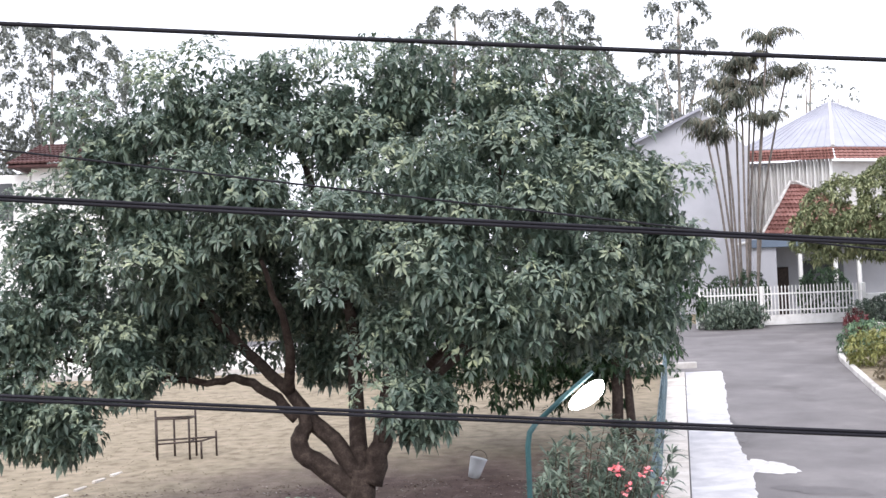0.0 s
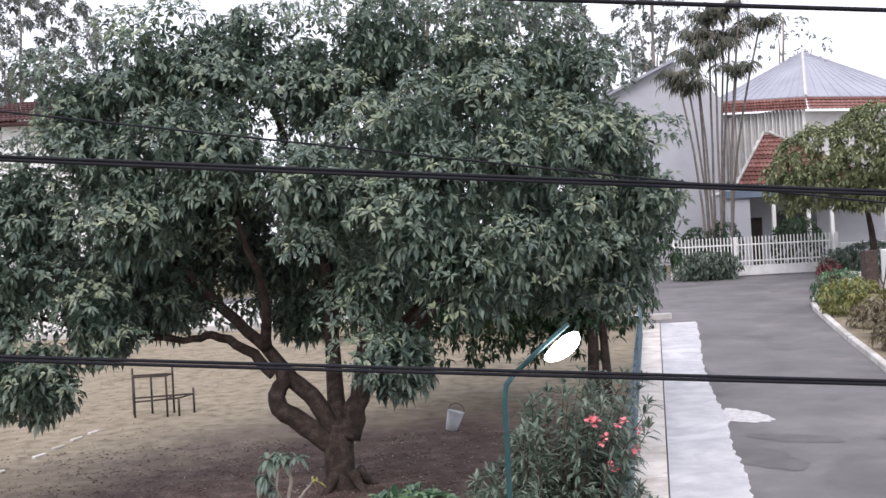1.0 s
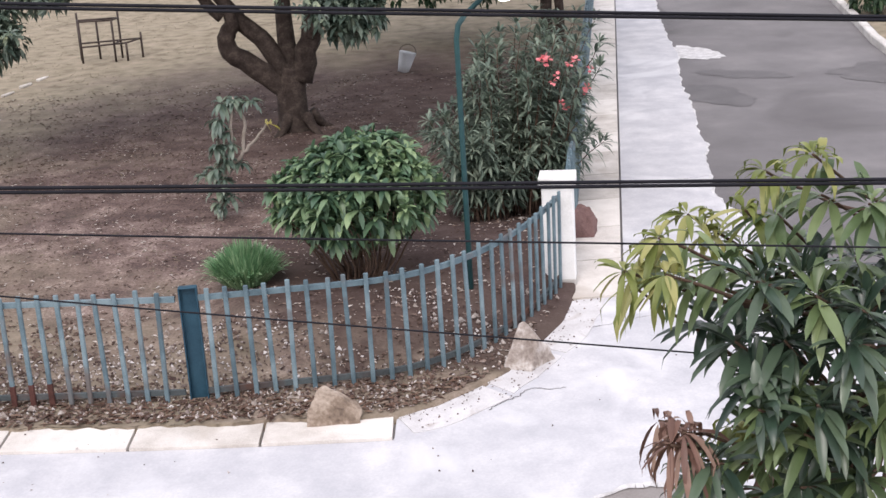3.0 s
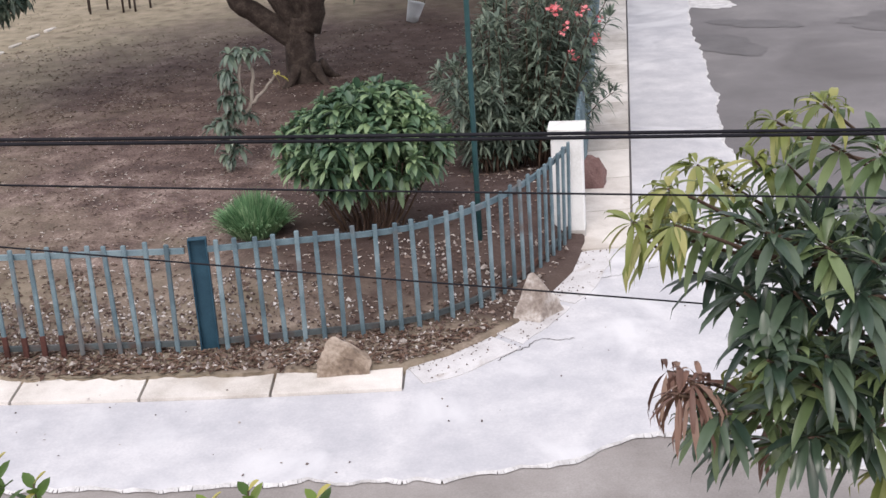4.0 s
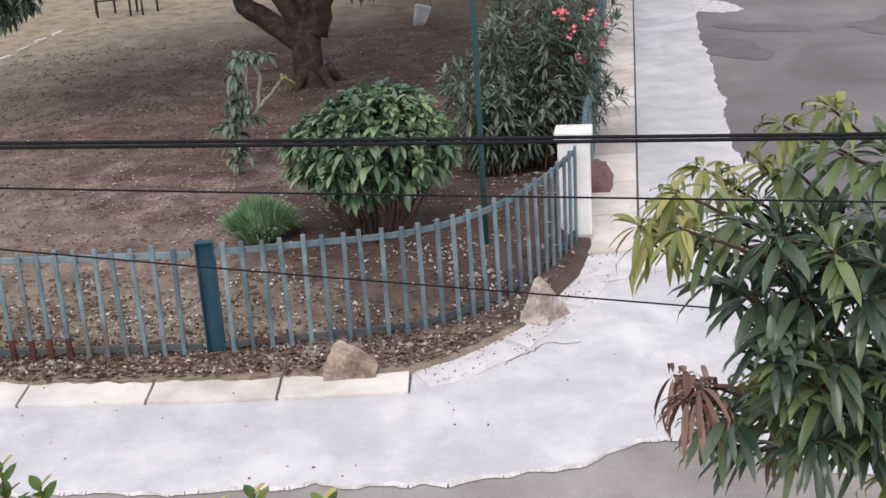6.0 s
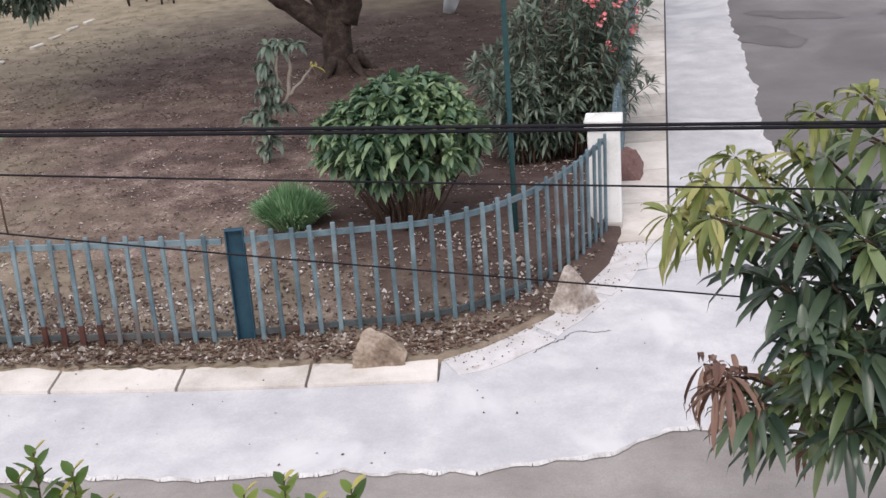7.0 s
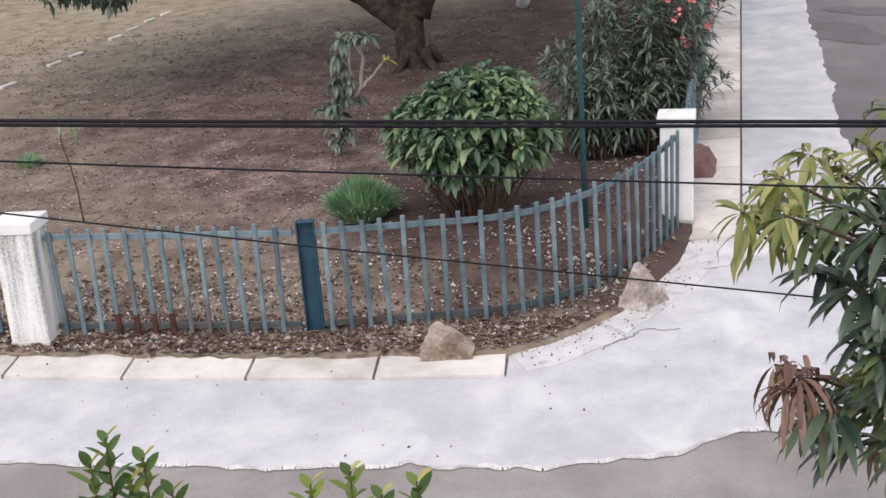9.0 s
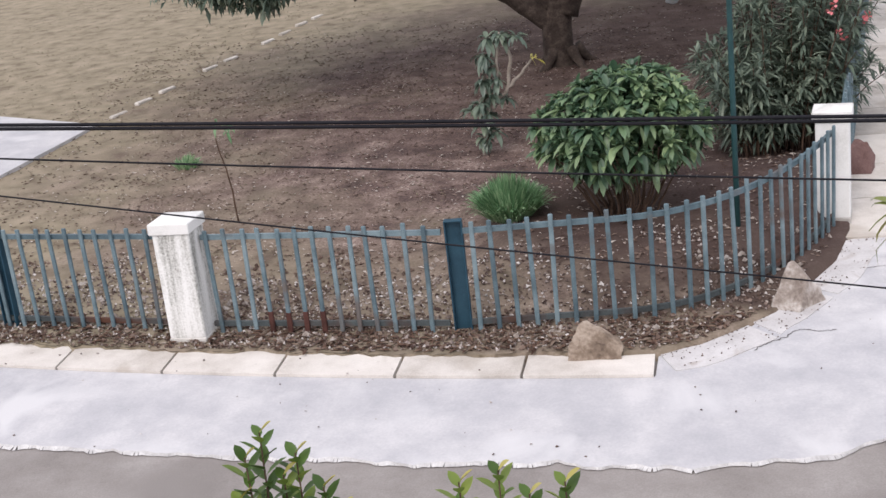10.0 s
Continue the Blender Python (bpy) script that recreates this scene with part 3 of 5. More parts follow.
def crack(x0, y0, x1, y1, seed, w=0.007):
    n = 22
    pts = []
    for i in range(n + 1):
        u = i / n
        o = 0.07 * noise.noise((u * 2, seed, 0)) + 0.02 * noise.noise((u * 11, seed, 3))
        dx, dy = x1 - x0, y1 - y0
        L = math.hypot(dx, dy)
        x, y = x0 + dx * u - dy / L * o, y0 + dy * u + dx / L * o
        k = w * (0.4 + abs(noise.noise((u * 9, seed, 7))))
        pts.append(((x - dy / L * k, y + dx / L * k), (x + dy / L * k, y - dx / L * k)))
    v = [(x, y, gz(y) + 0.034) for t in pts for x, y in t]
    f = [(2 * i, 2 * i + 1, 2 * i + 3, 2 * i + 2) for i in range(n)]
    part("crack", Shape().add(v, f).mesh("crack", DAMP), strip)


crack(0.68, 9.42, 1.0, 9.72, 3, 0.009)
crack(1.0, 9.72, 1.34, 9.72, 5, 0.007)
crack(1.7, 10.9, 2.4, 11.1, 9, 0.005)
crack(2.9, 15.2, 4.1, 15.4, 12, 0.004)


def patch(parent, cx, cy, rx, ry, turn, material, name, seed, lift=0.006):
    """An irregular flat stain on the asphalt."""
    pts, n = [], 36
    for i in range(n):
        a = 2 * math.pi * i / n
        k = 1 + 0.45 * noise.noise((math.cos(a) * 1.3, math.sin(a) * 1.3, seed)) + 0.25 * noise.noise((math.cos(a) * 4, math.sin(a) * 4, seed))
        x, y = rx * k * math.cos(a), ry * k * math.sin(a)
        c, s = math.cos(radians(turn)), math.sin(radians(turn))
        pts.append((cx + c * x - s * y, cy + s * x + c * y))
    sh = Shape().add([(x, y, gz(y) + lift) for x, y in pts], [tuple(range(n))])
    part(name, sh.mesh(name, material), parent)


patch(road, 5.75, 23.3, 0.45, 0.75, 20, MORTAR, "mortar_patch", 1.0)
patch(road, 5.25, 19.8, 0.5, 0.9, 25, DAMP, "damp_patch", 2.0)
patch(road, 8.3, 20.6, 0.9, 0.9, 10, DAMP, "damp_patch", 3.0)
patch(road, 5.95, 27.5, 0.3, 2.5, -8, DAMP, "damp_patch", 4.0)
patch(road, 6.1, 21.2, 0.35, 0.7, 60, DAMP, "damp_patch", 6.0)

# garden soil: rises 5 cm above the slabs behind the fence
rows = []
for y in lin(9.4, 12.0, 60):
    hi = lerp_line(SOIL_CORNER, y)
    xs = lin(-26, -6, 24) + lin(-5.9, hi, 90)
    rows.append([(x, max(y, front(x) + 0.355 + 0.012 * max(-x, 0) + 0.09 * noise.noise((x * 2.5, 0, 6)) + 0.06 * noise.noise((x * 9, 0, 2)) - 0.02)) for x in xs])
    rows[-1].append((hi + 0.05, rows[-1][-1][1] - 0.02))
    if len(rows) == 1:
        rows.insert(0, [(x, y - 0.07) for x, y in rows[0]])
for y in lin(12.05, 41, 190):
    edge = side_in(y) - 0.02 + 0.05 * noise.noise((y * 4, 0, 3))
    rows.append([(x, y) for x in lin(-26, -6, 24) + lin(-5.9, edge, 90) + [edge + 0.04]])
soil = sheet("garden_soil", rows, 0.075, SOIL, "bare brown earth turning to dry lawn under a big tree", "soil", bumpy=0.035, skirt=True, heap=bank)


def on_soil(x, y):
    return bank(x, y) + gz(y) + 0.075 + 0.035 * (noise.noise((x * 0.6, y * 0.6, 1)) + 0.4 * noise.noise((x * 2.2, y * 2.2, 4)) + 0.15 * noise.noise((x * 7, y * 7, 9)))


# planted verge behind the kerb
rows = [[(lerp_line(KERB_LINE, y) + 0.12 + s, y) for s in lin(0, 14, 12)] for y in lin(12, 43.5, 60)]
verge = sheet("verge", rows, 0.09, SOIL, "strip of dry earth behind the kerb", "soil", bumpy=0.03)

# front garden of the house that the camera stands at
sheet("front_garden", [[(x, y) for x in lin(-12, 12, 13)] for y in lin(-4, 4.85, 10)], 0.03, DIRT, "earth of a front garden below", "ground")


# ---- fence with piers ----
def pier(at, turn, size, height, cap, label, paint=None):
    ob = thing("pier", label, "pier", at, turn, group="garden fence piers")
    h = height
    part("plinth", Shape().box((0, 0, 0.04), (size + 0.01, size + 0.01, 0.16), 0.01).mesh("plinth", KERB), ob, "bare grey concrete plinth")
    part("shaft", Shape().box((0, 0, (h + 0.02) / 2), (size, size, h - 0.2), 0.012).mesh("shaft", paint or WHITE), ob)
    top = Shape().box((0, 0, h - 0.05), (cap, cap, 0.1), 0.008)
    c = cap / 2
    top.add([(-c + .01, -c + .01, h), (c - .01, -c + .01, h), (c - .01, c - .01, h), (-c + .01, c - .01, h), (0, 0, h + 0.035)],
            [(0, 1, 4), (1, 2, 4), (2, 3, 4), (3, 0, 4)])
    part("cap", top.mesh("cap", WHITE), ob)
    return ob


pier((-4.08, 10.165, gz(10.17) - 0.02), -4, 0.335, 1.165, 0.375, "white-painted masonry pier with a square cap, weather-stained", STREAKED)
pier((1.665, 12.13, gz(12.1) - 0.02), -10.6, 0.305, 1.145, 0.36, "white-painted masonry pier with a square cap at the corner")


def fence_run(points, label, rusty_feet=()):
    """A low steel fence along plan points: two rails and a picket every 0.16 m."""
    ob = thing("fence", label, "fence", (0, 0, 0), group="garden fence")
    seg, total = [], 0.0
    for a, b in zip(points, points[1:]):
        seg.append((total, a, b))
        total += math.dist(a, b)

    def at(s):
        for s0, a, b in reversed(seg):
            if s >= s0:
                d = math.dist(a, b)
                u = (s - s0) / d
                return a[0] + (b[0] - a[0]) * u, a[1] + (b[1] - a[1]) * u, math.degrees(math.atan2(b[1] - a[1], b[0] - a[0]))
    for name, z, h in (("top_rail", 0.925, 0.045), ("bottom_rail", 0.125, 0.045)):
        sh = Shape()
        n = max(2, int(total / 0.2))
        ring = []
        for i in range(n + 1):
            x, y, a = at(min(total * i / n, total - 1e-4))
            nx, ny = -math.sin(radians(a)), math.cos(radians(a))
            for o, dz in ((0.012, 0), (0.042, 0), (0.042, h), (0.012, h)):
                ring.append((x + nx * o, y + ny * o, gz(y) + z + dz))
        f = [(4 * i + k, 4 * i + (k + 1) % 4, 4 * i + 4 + (k + 1) % 4, 4 * i + 4 + k) for i in range(n) for k in range(4)]
        f += [(3, 2, 1, 0), (4 * n, 4 * n + 1, 4 * n + 2, 4 * n + 3)]
        part(name, sh.add(ring, f).mesh(name, TEAL if z > 0.5 else RUSTY), ob)
    k = int(total / 0.16)
    rng = random.Random(int(total * 100))
    for i in range(k):
        x, y, a = at(0.08 + i * 0.16)
        stand = pose(x, y, gz(y) + 0.03 + rng.uniform(-0.012, 0.012), rng.uniform(-1, 1), rng.uniform(-1.2, 1.2), a)
        part("picket", PICKET, ob, m=stand)
        if rusty_feet and i in rusty_feet:
            part("picket_foot", PICKET_FOOT, ob, "rust-red lower end", m=stand)
    return ob


PICKET = Shape().box((0, -0.003, 0.5), (0.039, 0.026, 1.0), 0.006).mesh("picket", TEAL)
PICKET_FOOT = Shape().box((0, -0.003, 0.12), (0.046, 0.031, 0.24), 0.005).mesh("picket_foot", RUST)
curve = [(-1.58, 9.93), (-0.4, 9.99)]
for t in lin(0, 1, 14)[1:]:
    curve.append(((1 - t) ** 2 * -0.4 + 2 * t * (1 - t) * 0.78 + t * t * 1.65, (1 - t) ** 2 * 9.99 + 2 * t * (1 - t) * 9.97 + t * t * 11.92))
fence_run(curve, "teal-painted steel picket fence curving round the corner, bottom rail rusty")
fence_run([(-3.9, 10.17), (-1.76, 9.93)], "teal-painted steel picket fence panel, rusty along its bottom rail", (3, 4, 5, 6))
fence_run([(-12.0, 12.0), (-9.0, 11.2), (-6.1, 10.55), (-4.28, 10.25)], "teal-painted steel picket fence panel beside the white pier")
fence_run([(1.8, 12.35), (6.1, 35.3)], "teal-painted steel picket fence along the side road")

bp = thing("fence_post", "dark teal steel channel post standing in the fence", "post", (-1.648, 9.97, gz(9.97) + 0.05), 2)
s = Shape()
s.box((0, 0.03, 0.49), (0.15, 0.012, 0.98), 0.003).box((-0.07, 0.0, 0.49), (0.012, 0.07, 0.98), 0.003).box((0.07, 0.0, 0.49), (0.012, 0.07, 0.98), 0.003)
part("channel", s.mesh("channel", TEAL_DARK), bp)
part("cap_plate", Shape().box((0, 0.0, 0.985), (0.15, 0.075, 0.012), 0.003).mesh("cap_plate", TEAL_DARK), bp)
bp2 = copy_thing(bp, pose(-6.0, 10.55, gz(10.55) + 0.05, 0, 0, -14))

# boulders by the fence
def boulder(at, hull, seed, material, label):
    """An angular stone: a hull of a few corners, chipped and roughened."""
    bm = bmesh.new()
    for p in hull:
        bm.verts.new(p)
    bmesh.ops.convex_hull(bm, input=bm.verts[:])
    bmesh.ops.delete(bm, geom=[v for v in bm.verts if not v.link_faces], context="VERTS")
    bmesh.ops.bevel(bm, geom=bm.edges[:], offset=0.012, segments=2, affect="EDGES", profile=0.6)
    bmesh.ops.triangulate(bm, faces=bm.faces[:])
    bmesh.ops.subdivide_edges(bm, edges=bm.edges[:], cuts=3, use_grid_fill=True)
    for v in bm.verts:
        v.co += v.co.normalized() * (0.022 * noise.noise(v.co * 9 + Vector((seed, 0, 0))) + 0.009 * noise.noise(v.co * 27))
    me = bpy.data.meshes.new("boulder")
    bm.to_mesh(me)
    bm.free()
    me.materials.append(material)
    ob = solo("boulder", me, label, "boulder", group="boulders")
    ob.matrix_basis = pose(*at)


boulder((-0.53, 9.43, gz(9.43) + 0.035), [(-0.23, -0.1, 0), (0.2, -0.11, 0), (0.22, 0.12, 0), (-0.2, 0.15, 0), (-0.21, -0.08, 0.14), (0.21, -0.06, 0.09), (-0.13, -0.03, 0.28), (-0.06, 0.03, 0.3),
                                       (0.06, -0.02, 0.22), (0.17, 0.08, 0.13)], 4, STONE, "tan angular boulder on the kerb slabs")
boulder((1.1, 10.24, gz(10.24) + 0.02), [(-0.22, -0.1, 0), (0.0, -0.17, 0), (0.24, 0.05, 0), (0.1, 0.16, 0), (-0.2, 0.1, 0), (-0.19, -0.06, 0.1), (-0.06, 0.04, 0.38), (-0.01, 0.04, 0.38),
                                         (0.08, -0.02, 0.25), (0.2, 0.05, 0.11)], 11, PALESTONE, "grey-tan pointed boulder leaning by the fence corner")
boulder((2.13, 13.45, gz(13.45) + 0.03), [(-0.16, -0.1, 0), (0.08, -0.13, 0), (0.15, 0.1, 0), (-0.12, 0.14, 0), (-0.15, -0.05, 0.28), (-0.06, 0.05, 0.36), (0.06, -0.02, 0.33), (0.14, 0.02, 0.17)], 7,
        REDSTONE, "dark reddish boulder beside the white pier")


# ---- street lamp ----
lx, ly = 0.715, 11.35
lamp = thing("street_lamp", "teal-green steel street lamp with a lit white head", "street lamp", (lx, ly, gz(ly)))
part("pole", Shape().tube([(0, 0, -0.05), (0, 0, 1.4), (0.0, 0, 2.62), (0.02, 0, 2.74), (0.08, 0, 2.82)], [0.028, 0.026, 0.025, 0.025, 0.025], 12).mesh("pole", TEAL_GREEN, True), lamp)
part("arm", Shape().tube([(0.08, 0, 2.82), (0.32, 0, 3.03), (0.57, 0, 3.23)], [0.024, 0.022, 0.02], 10).mesh("arm", TEAL_GREEN, True), lamp)
head = Shape()
bm = bmesh.new()
bmesh.ops.create_uvsphere(bm, u_segments=20, v_segments=12, radius=1)
bm.verts.index_update()
head.add([(v.co.x * 0.19 * (1 - 0.12 * v.co.x), v.co.y * 0.12, v.co.z * (0.1 if v.co.z < 0 else 0.06)) for v in bm.verts], [tuple(v.index for v in f.verts) for f in bm.faces],
         pose(0.545, 0, 3.07, 0, -36, 0))
bm.free()
part("lamp_head", head.mesh("lamp_head", LAMP, True), lamp, "glowing white oval lamp head")
part("lamp_hood", Shape().box((0, 0, 0), (0.3, 0.08, 0.03), 0.012).mesh("lamp_hood", TEAL_GREEN), lamp, "teal metal hood", m=pose(0.48, 0, 3.16, 0, -38, 0))



# ---- cables over the street ----
def cable(name, label, y, z, slope, radius, strands=1, sag=0.004):
    k = (y / 5.0)
    z0 = 4.6 + (z - 4.6) * k
    ob = thing(name, label, "cable", (0, y, z0), group="overhead cables")
    for s in range(strands):
        o = (s - (strands - 1) / 2) * radius * 1.9
        pts = [(x, 0.4 * o + 0.004 * math.sin(x * 1.7), o - slope * x + sag * x * x / 3 + 0.0008 * math.sin(1.3 * x + s)) for x in lin(-11, 11, 60)]
        part("strand", Shape().tube(pts, [radius] * 60, 8).mesh("strand", CABLE, True), ob)


cable("power_cable", "single black rubber-coated overhead cable", 3.0, 5.60, 0.081, 0.0056)
cable("power_cable", "pair of thick black overhead cables", 3.05, 4.90, 0.0904, 0.0042, 2)
cable("power_cable", "pair of black overhead cables", 2.95, 4.14, 0.0825, 0.0042, 2)
cable("power_cable", "pair of black twisted overhead cables", 3.0, 3.45, 0.066, 0.0048, 2)
cable("phone_wire", "thin black overhead telephone wire", 3.1, 3.23, 0.096, 0.0028)
cable("phone_wire", "thin black overhead telephone wire", 5.4, 2.85, 0.17, 0.0042)
cable("phone_wire", "thin grey-black overhead wire", 3.2, 4.98, 0.155, 0.0026)


# ---- the big tree ----
def noise_at(points):
    return np.array([noise.noise(Vector(q)) for q in points])


def big_tree():
    t = thing("tree", "large spreading dark-green mango tree with forked brown trunk", "tree", (0, 0, 0))
    s = Shape()
    y = 19.2
    s.tube(bent([(-1.25, y, 0.95), (-1.28, y, 1.25), (-1.3, y, 1.7), (-1.27, y + .05, 2.1)], 0.01, 3, 1), [0.38, 0.31, 0.26, 0.24, 0.23, 0.225, 0.22, 0.22, 0.215, 0.21], 14)
    limb(s, [(-1.3, y, 1.75), (-1.75, y, 2.1), (-2.12, y - .05, 2.4), (-2.16, y, 2.65), (-2.05, y, 2.85), (-2.3, y, 3.3), (-2.9, y, 3.9), (-3.8, y - .2, 5.0), (-4.6, y - .4, 6.2)], 0.19, 0.05, 0.015, 10, 2)
    limb(s, [(-1.35, y, 2.0), (-1.6, y + .1, 2.45), (-1.95, y + .1, 2.8), (-2.15, y + .05, 3.05)], 0.15, 0.12, 0.01, 9, 3)
    limb(s, [(-2.2, y, 2.9), (-2.6, y, 3.3), (-3.1, y, 3.52), (-3.5, y - .1, 3.48), (-4.6, y - .4, 3.7), (-5.6, y - .8, 4.0)], 0.1, 0.03, 0.02, 8, 4)
    limb(s, [(-1.15, y, 1.9), (-0.95, y, 2.5), (-0.75, y + .2, 3.4), (-0.2, y + .4, 4.6), (0.8, y + .5, 6.0), (1.3, y + .5, 7.2)], 0.2, 0.05, 0.03, 10, 5)
    limb(s, [(-1.25, y, 2.0), (-1.35, y + .4, 3.0), (-1.4, y + .6, 4.4), (-1.8, y + .6, 6.0), (-2.2, y + .5, 7.4)], 0.16, 0.04, 0.03, 9, 6)
    limb(s, [(-0.9, y + .1, 2.7), (0.0, y, 3.6), (1.3, y, 4.5), (2.6, y - .2, 5.2), (3.3, y - .2, 5.7)], 0.13, 0.03, 0.03, 8, 7)
    limb(s, [(-0.95, y, 2.5), (-0.5, y - .8, 3.3), (0.1, y - 1.8, 4.0), (0.5, y - 2.4, 4.6)], 0.11, 0.03, 0.03, 8, 8)
    limb(s, [(-2.3, y, 3.3), (-2.2, y - .9, 4.2), (-2.4, y - 1.8, 5.2)], 0.1, 0.03, 0.03, 8, 9)
    for a in (20, 140, 230, 310):
        c, d = math.cos(radians(a)), math.sin(radians(a))
        limb(s, [(-1.22 + .2 * c, y + .2 * d, 1.4), (-1.22 + .38 * c, y + .38 * d, 1.2), (-1.22 + .68 * c, y + .68 * d, 1.04)], 0.1, 0.04, 0.01, 7, a)
    part("trunk", s.mesh("trunk", BARK, True), t, "dark brown bark with root flares")
    upper = [(-3.58, 18.6, 7.30, 1.02), (-2.54, 18.9, 7.51, 0.95), (-1.36, 18.5, 7.08, 0.93), (-0.37, 18.6, 7.46, 0.98), (0.92, 18.4, 7.22, 1.01), (2.15, 18.6, 6.99, 0.94),
             (2.80, 18.3, 6.00, 0.84), (3.18, 18.4, 5.18, 0.77), (-4.66, 18.6, 6.73, 0.86), (-5.46, 18.3, 5.44, 0.88), (-2.69, 17.4, 6.22, 0.92), (0.06, 16.9, 5.91, 0.96), (1.41, 17.1, 5.88, 0.97), (-4.13, 18.0, 6.01, 0.87)]
    lower = [(2.96, 18.8, 4.25, 0.78), (-5.84, 18.0, 4.34, 0.87), (-5.20, 17.6, 3.10, 0.73), (-4.37, 17.9, 3.81, 0.67), (-5.96, 17.7, 3.19, 0.78), (-3.65, 17.5, 5.26, 0.92), (-1.16, 17.0, 5.45, 0.89),
             (0.16, 16.6, 4.79, 0.95), (0.87, 16.7, 4.25, 0.81), (-0.61, 17.2, 4.15, 0.64), (-0.31, 16.8, 3.20, 0.65), (1.85, 17.5, 4.74, 0.84), (-6.9, 18.4, 4.3, 1.1)]
    mass = [((x, y, z), (0.91 * r, 0.91 * r, 0.91 * r)) for x, y, z, r in upper + lower]
    # the back half of the crown, in the shade
    deep = [((-3.4, 20.6, 6.0), (2.0, 1.6, 1.5)), ((-0.8, 20.8, 6.3), (2.1, 1.7, 1.6)), ((1.8, 20.4, 5.8), (1.6, 1.6, 1.6)), ((-3.3, 20.2, 4.9), (1.2, 1.0, 1.1)), ((-2.3, 20.6, 4.5), (1.2, 0.9, 1.1)),
            ((-1.2, 20.3, 4.6), (1.0, 0.9, 1.0)), ((-3.8, 19.3, 4.1), (0.85, 0.8, 0.7)), ((-1.8, 20.4, 3.7), (0.6, 0.6, 0.5)), ((-2.8, 19.6, 5.6), (1.1, 0.9, 0.9)), ((-0.1, 19.9, 4.8), (1.6, 1.3, 1.0)), ((2.0, 19.7, 4.3), (1.2, 1.2, 0.9)), ((-5.6, 20.2, 4.6), (1.3, 1.4, 1.1)), ((-4.2, 18.9, 4.5), (1.0, 0.9, 0.8))]
    c0 = np.array([-1.3, 19.3, 4.2])
    # shoots stand in lobes on the masses, each lobe a dome of open whorls
    lp, lw = shell(mass + deep, 0.8, 0.92, 2.4)
    lobes = [(p - 0.05 * w, np.array([1.0, 1.0, 0.8]) * r) for p, w, r in zip(lp, lw, np.random.uniform(0.34, 0.58, len(lp)))]
    p, w = shell(lobes, 0.115, 0.92, 2.3)
    out = unit(p - c0)
    keep = (np.sum(w * out, 1) > -0.4) & (w[:, 2] > -0.15 + 0.3 * np.random.normal(size=len(p))) & (p[:, 1] < 20.4)
    p, axis = p[keep], w[keep] + 0.25 * out[keep] + np.array([0, 0, 0.35])
    # no stray whorls away from the rest
    cells, which, many = np.unique(np.floor(p / 0.45).astype(int), axis=0, return_inverse=True, return_counts=True)
    held = {tuple(c): n for c, n in zip(cells.tolist(), many.tolist())}
    around = np.array([sum(held.get((a + i, b + j, c + k), 0) for i in (-1, 0, 1) for j in (-1, 0, 1) for k in (-1, 0, 1)) for a, b, c in cells.tolist()])
    firm = around[which.ravel()] > 45
    p, axis = p[firm], axis[firm]
    p = p + 0.045 * np.random.normal(size=p.shape)
    # up-facing whorls take the lighter leaf: young growth plus painted sky light
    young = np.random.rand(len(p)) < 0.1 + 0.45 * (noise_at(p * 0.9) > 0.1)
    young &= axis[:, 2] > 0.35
    v, f = rosettes(p[~young], axis[~young], 8, 0.115, 0.04, 0.3, (45, 100), 1, open_faced=True)
    k = np.random.randint(0, len(mass + deep), 19000)
    cs, rs = np.array([q[0] for q in mass + deep])[k], np.array([q[1] for q in mass + deep])[k]
    at = cs + randunit(len(k)) * rs * np.random.uniform(0.2, 0.86, (len(k), 1))
    v, f = join((v, f), rosettes(at, randunit(len(at)), 7, 0.155, 0.065, 0.4, (45, 105), 1))
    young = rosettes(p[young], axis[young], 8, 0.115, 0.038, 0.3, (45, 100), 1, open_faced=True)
    # thin hanging sprays along the top outline
    tops = np.array([(x, 18.8 + 0.4 * math.sin(9 * x), 8.35 - 0.16 * abs(x + 1)) for x in np.random.uniform(-3.4, 1.6, 34)])
    v, f = join((v, f), rosettes(np.concatenate([tops, tops + (0.03, 0, 0.14), tops + (0.0, 0, -0.14)]), [(0, 0, 1)] * 102, 7, 0.17, 0.035, 0.8, (60, 120)))
    part("crown", fast_mesh("crown", v, f, CROWN), t, "dense crown of glossy drooping leaves")
    part("young_foliage", fast_mesh("young_foliage", *young, CROWN_TIP_LIT), t, "young leaves on the shoot tips, lightened as if lit from the sky")


big_tree()


def plain_tree(name, label, base, trunk, blobs, leaf, spacing, clump, per, count, length, width, bark=BARK, fill=0, group="", branches=(), second=None):
    t = thing(name, label, "tree", (0, 0, 0), group=group)
    s = Shape()
    base = (base[0], base[1], base[2] - 0.3)
    limb(s, [base] + trunk, *branches[0])
    if second:
        limb(s, [(base[0] + second[0], base[1] + second[1], base[2]), (base[0] + second[0] * 0.9, base[1], base[2] + 2.0), trunk[1]], branches[0][0] * 0.8, 0.06, 0.02, 8, 3)
    for i, (c, r) in enumerate(blobs):
        m = Vector(trunk[(len(trunk) - 1) // 2])
        limb(s, [m, (Vector(c) + m) / 2 + Vector((0, 0, -0.1)), c], branches[0][0] * 0.45, 0.03, 0.04, 6, i)
    part("trunk", s.mesh("trunk", bark, True), t)
    v, f = clumped(blobs, spacing, clump, per, count, length, width, 0.4, fill=fill)
    part("crown", fast_mesh("crown", v, f, leaf), t)
    return t


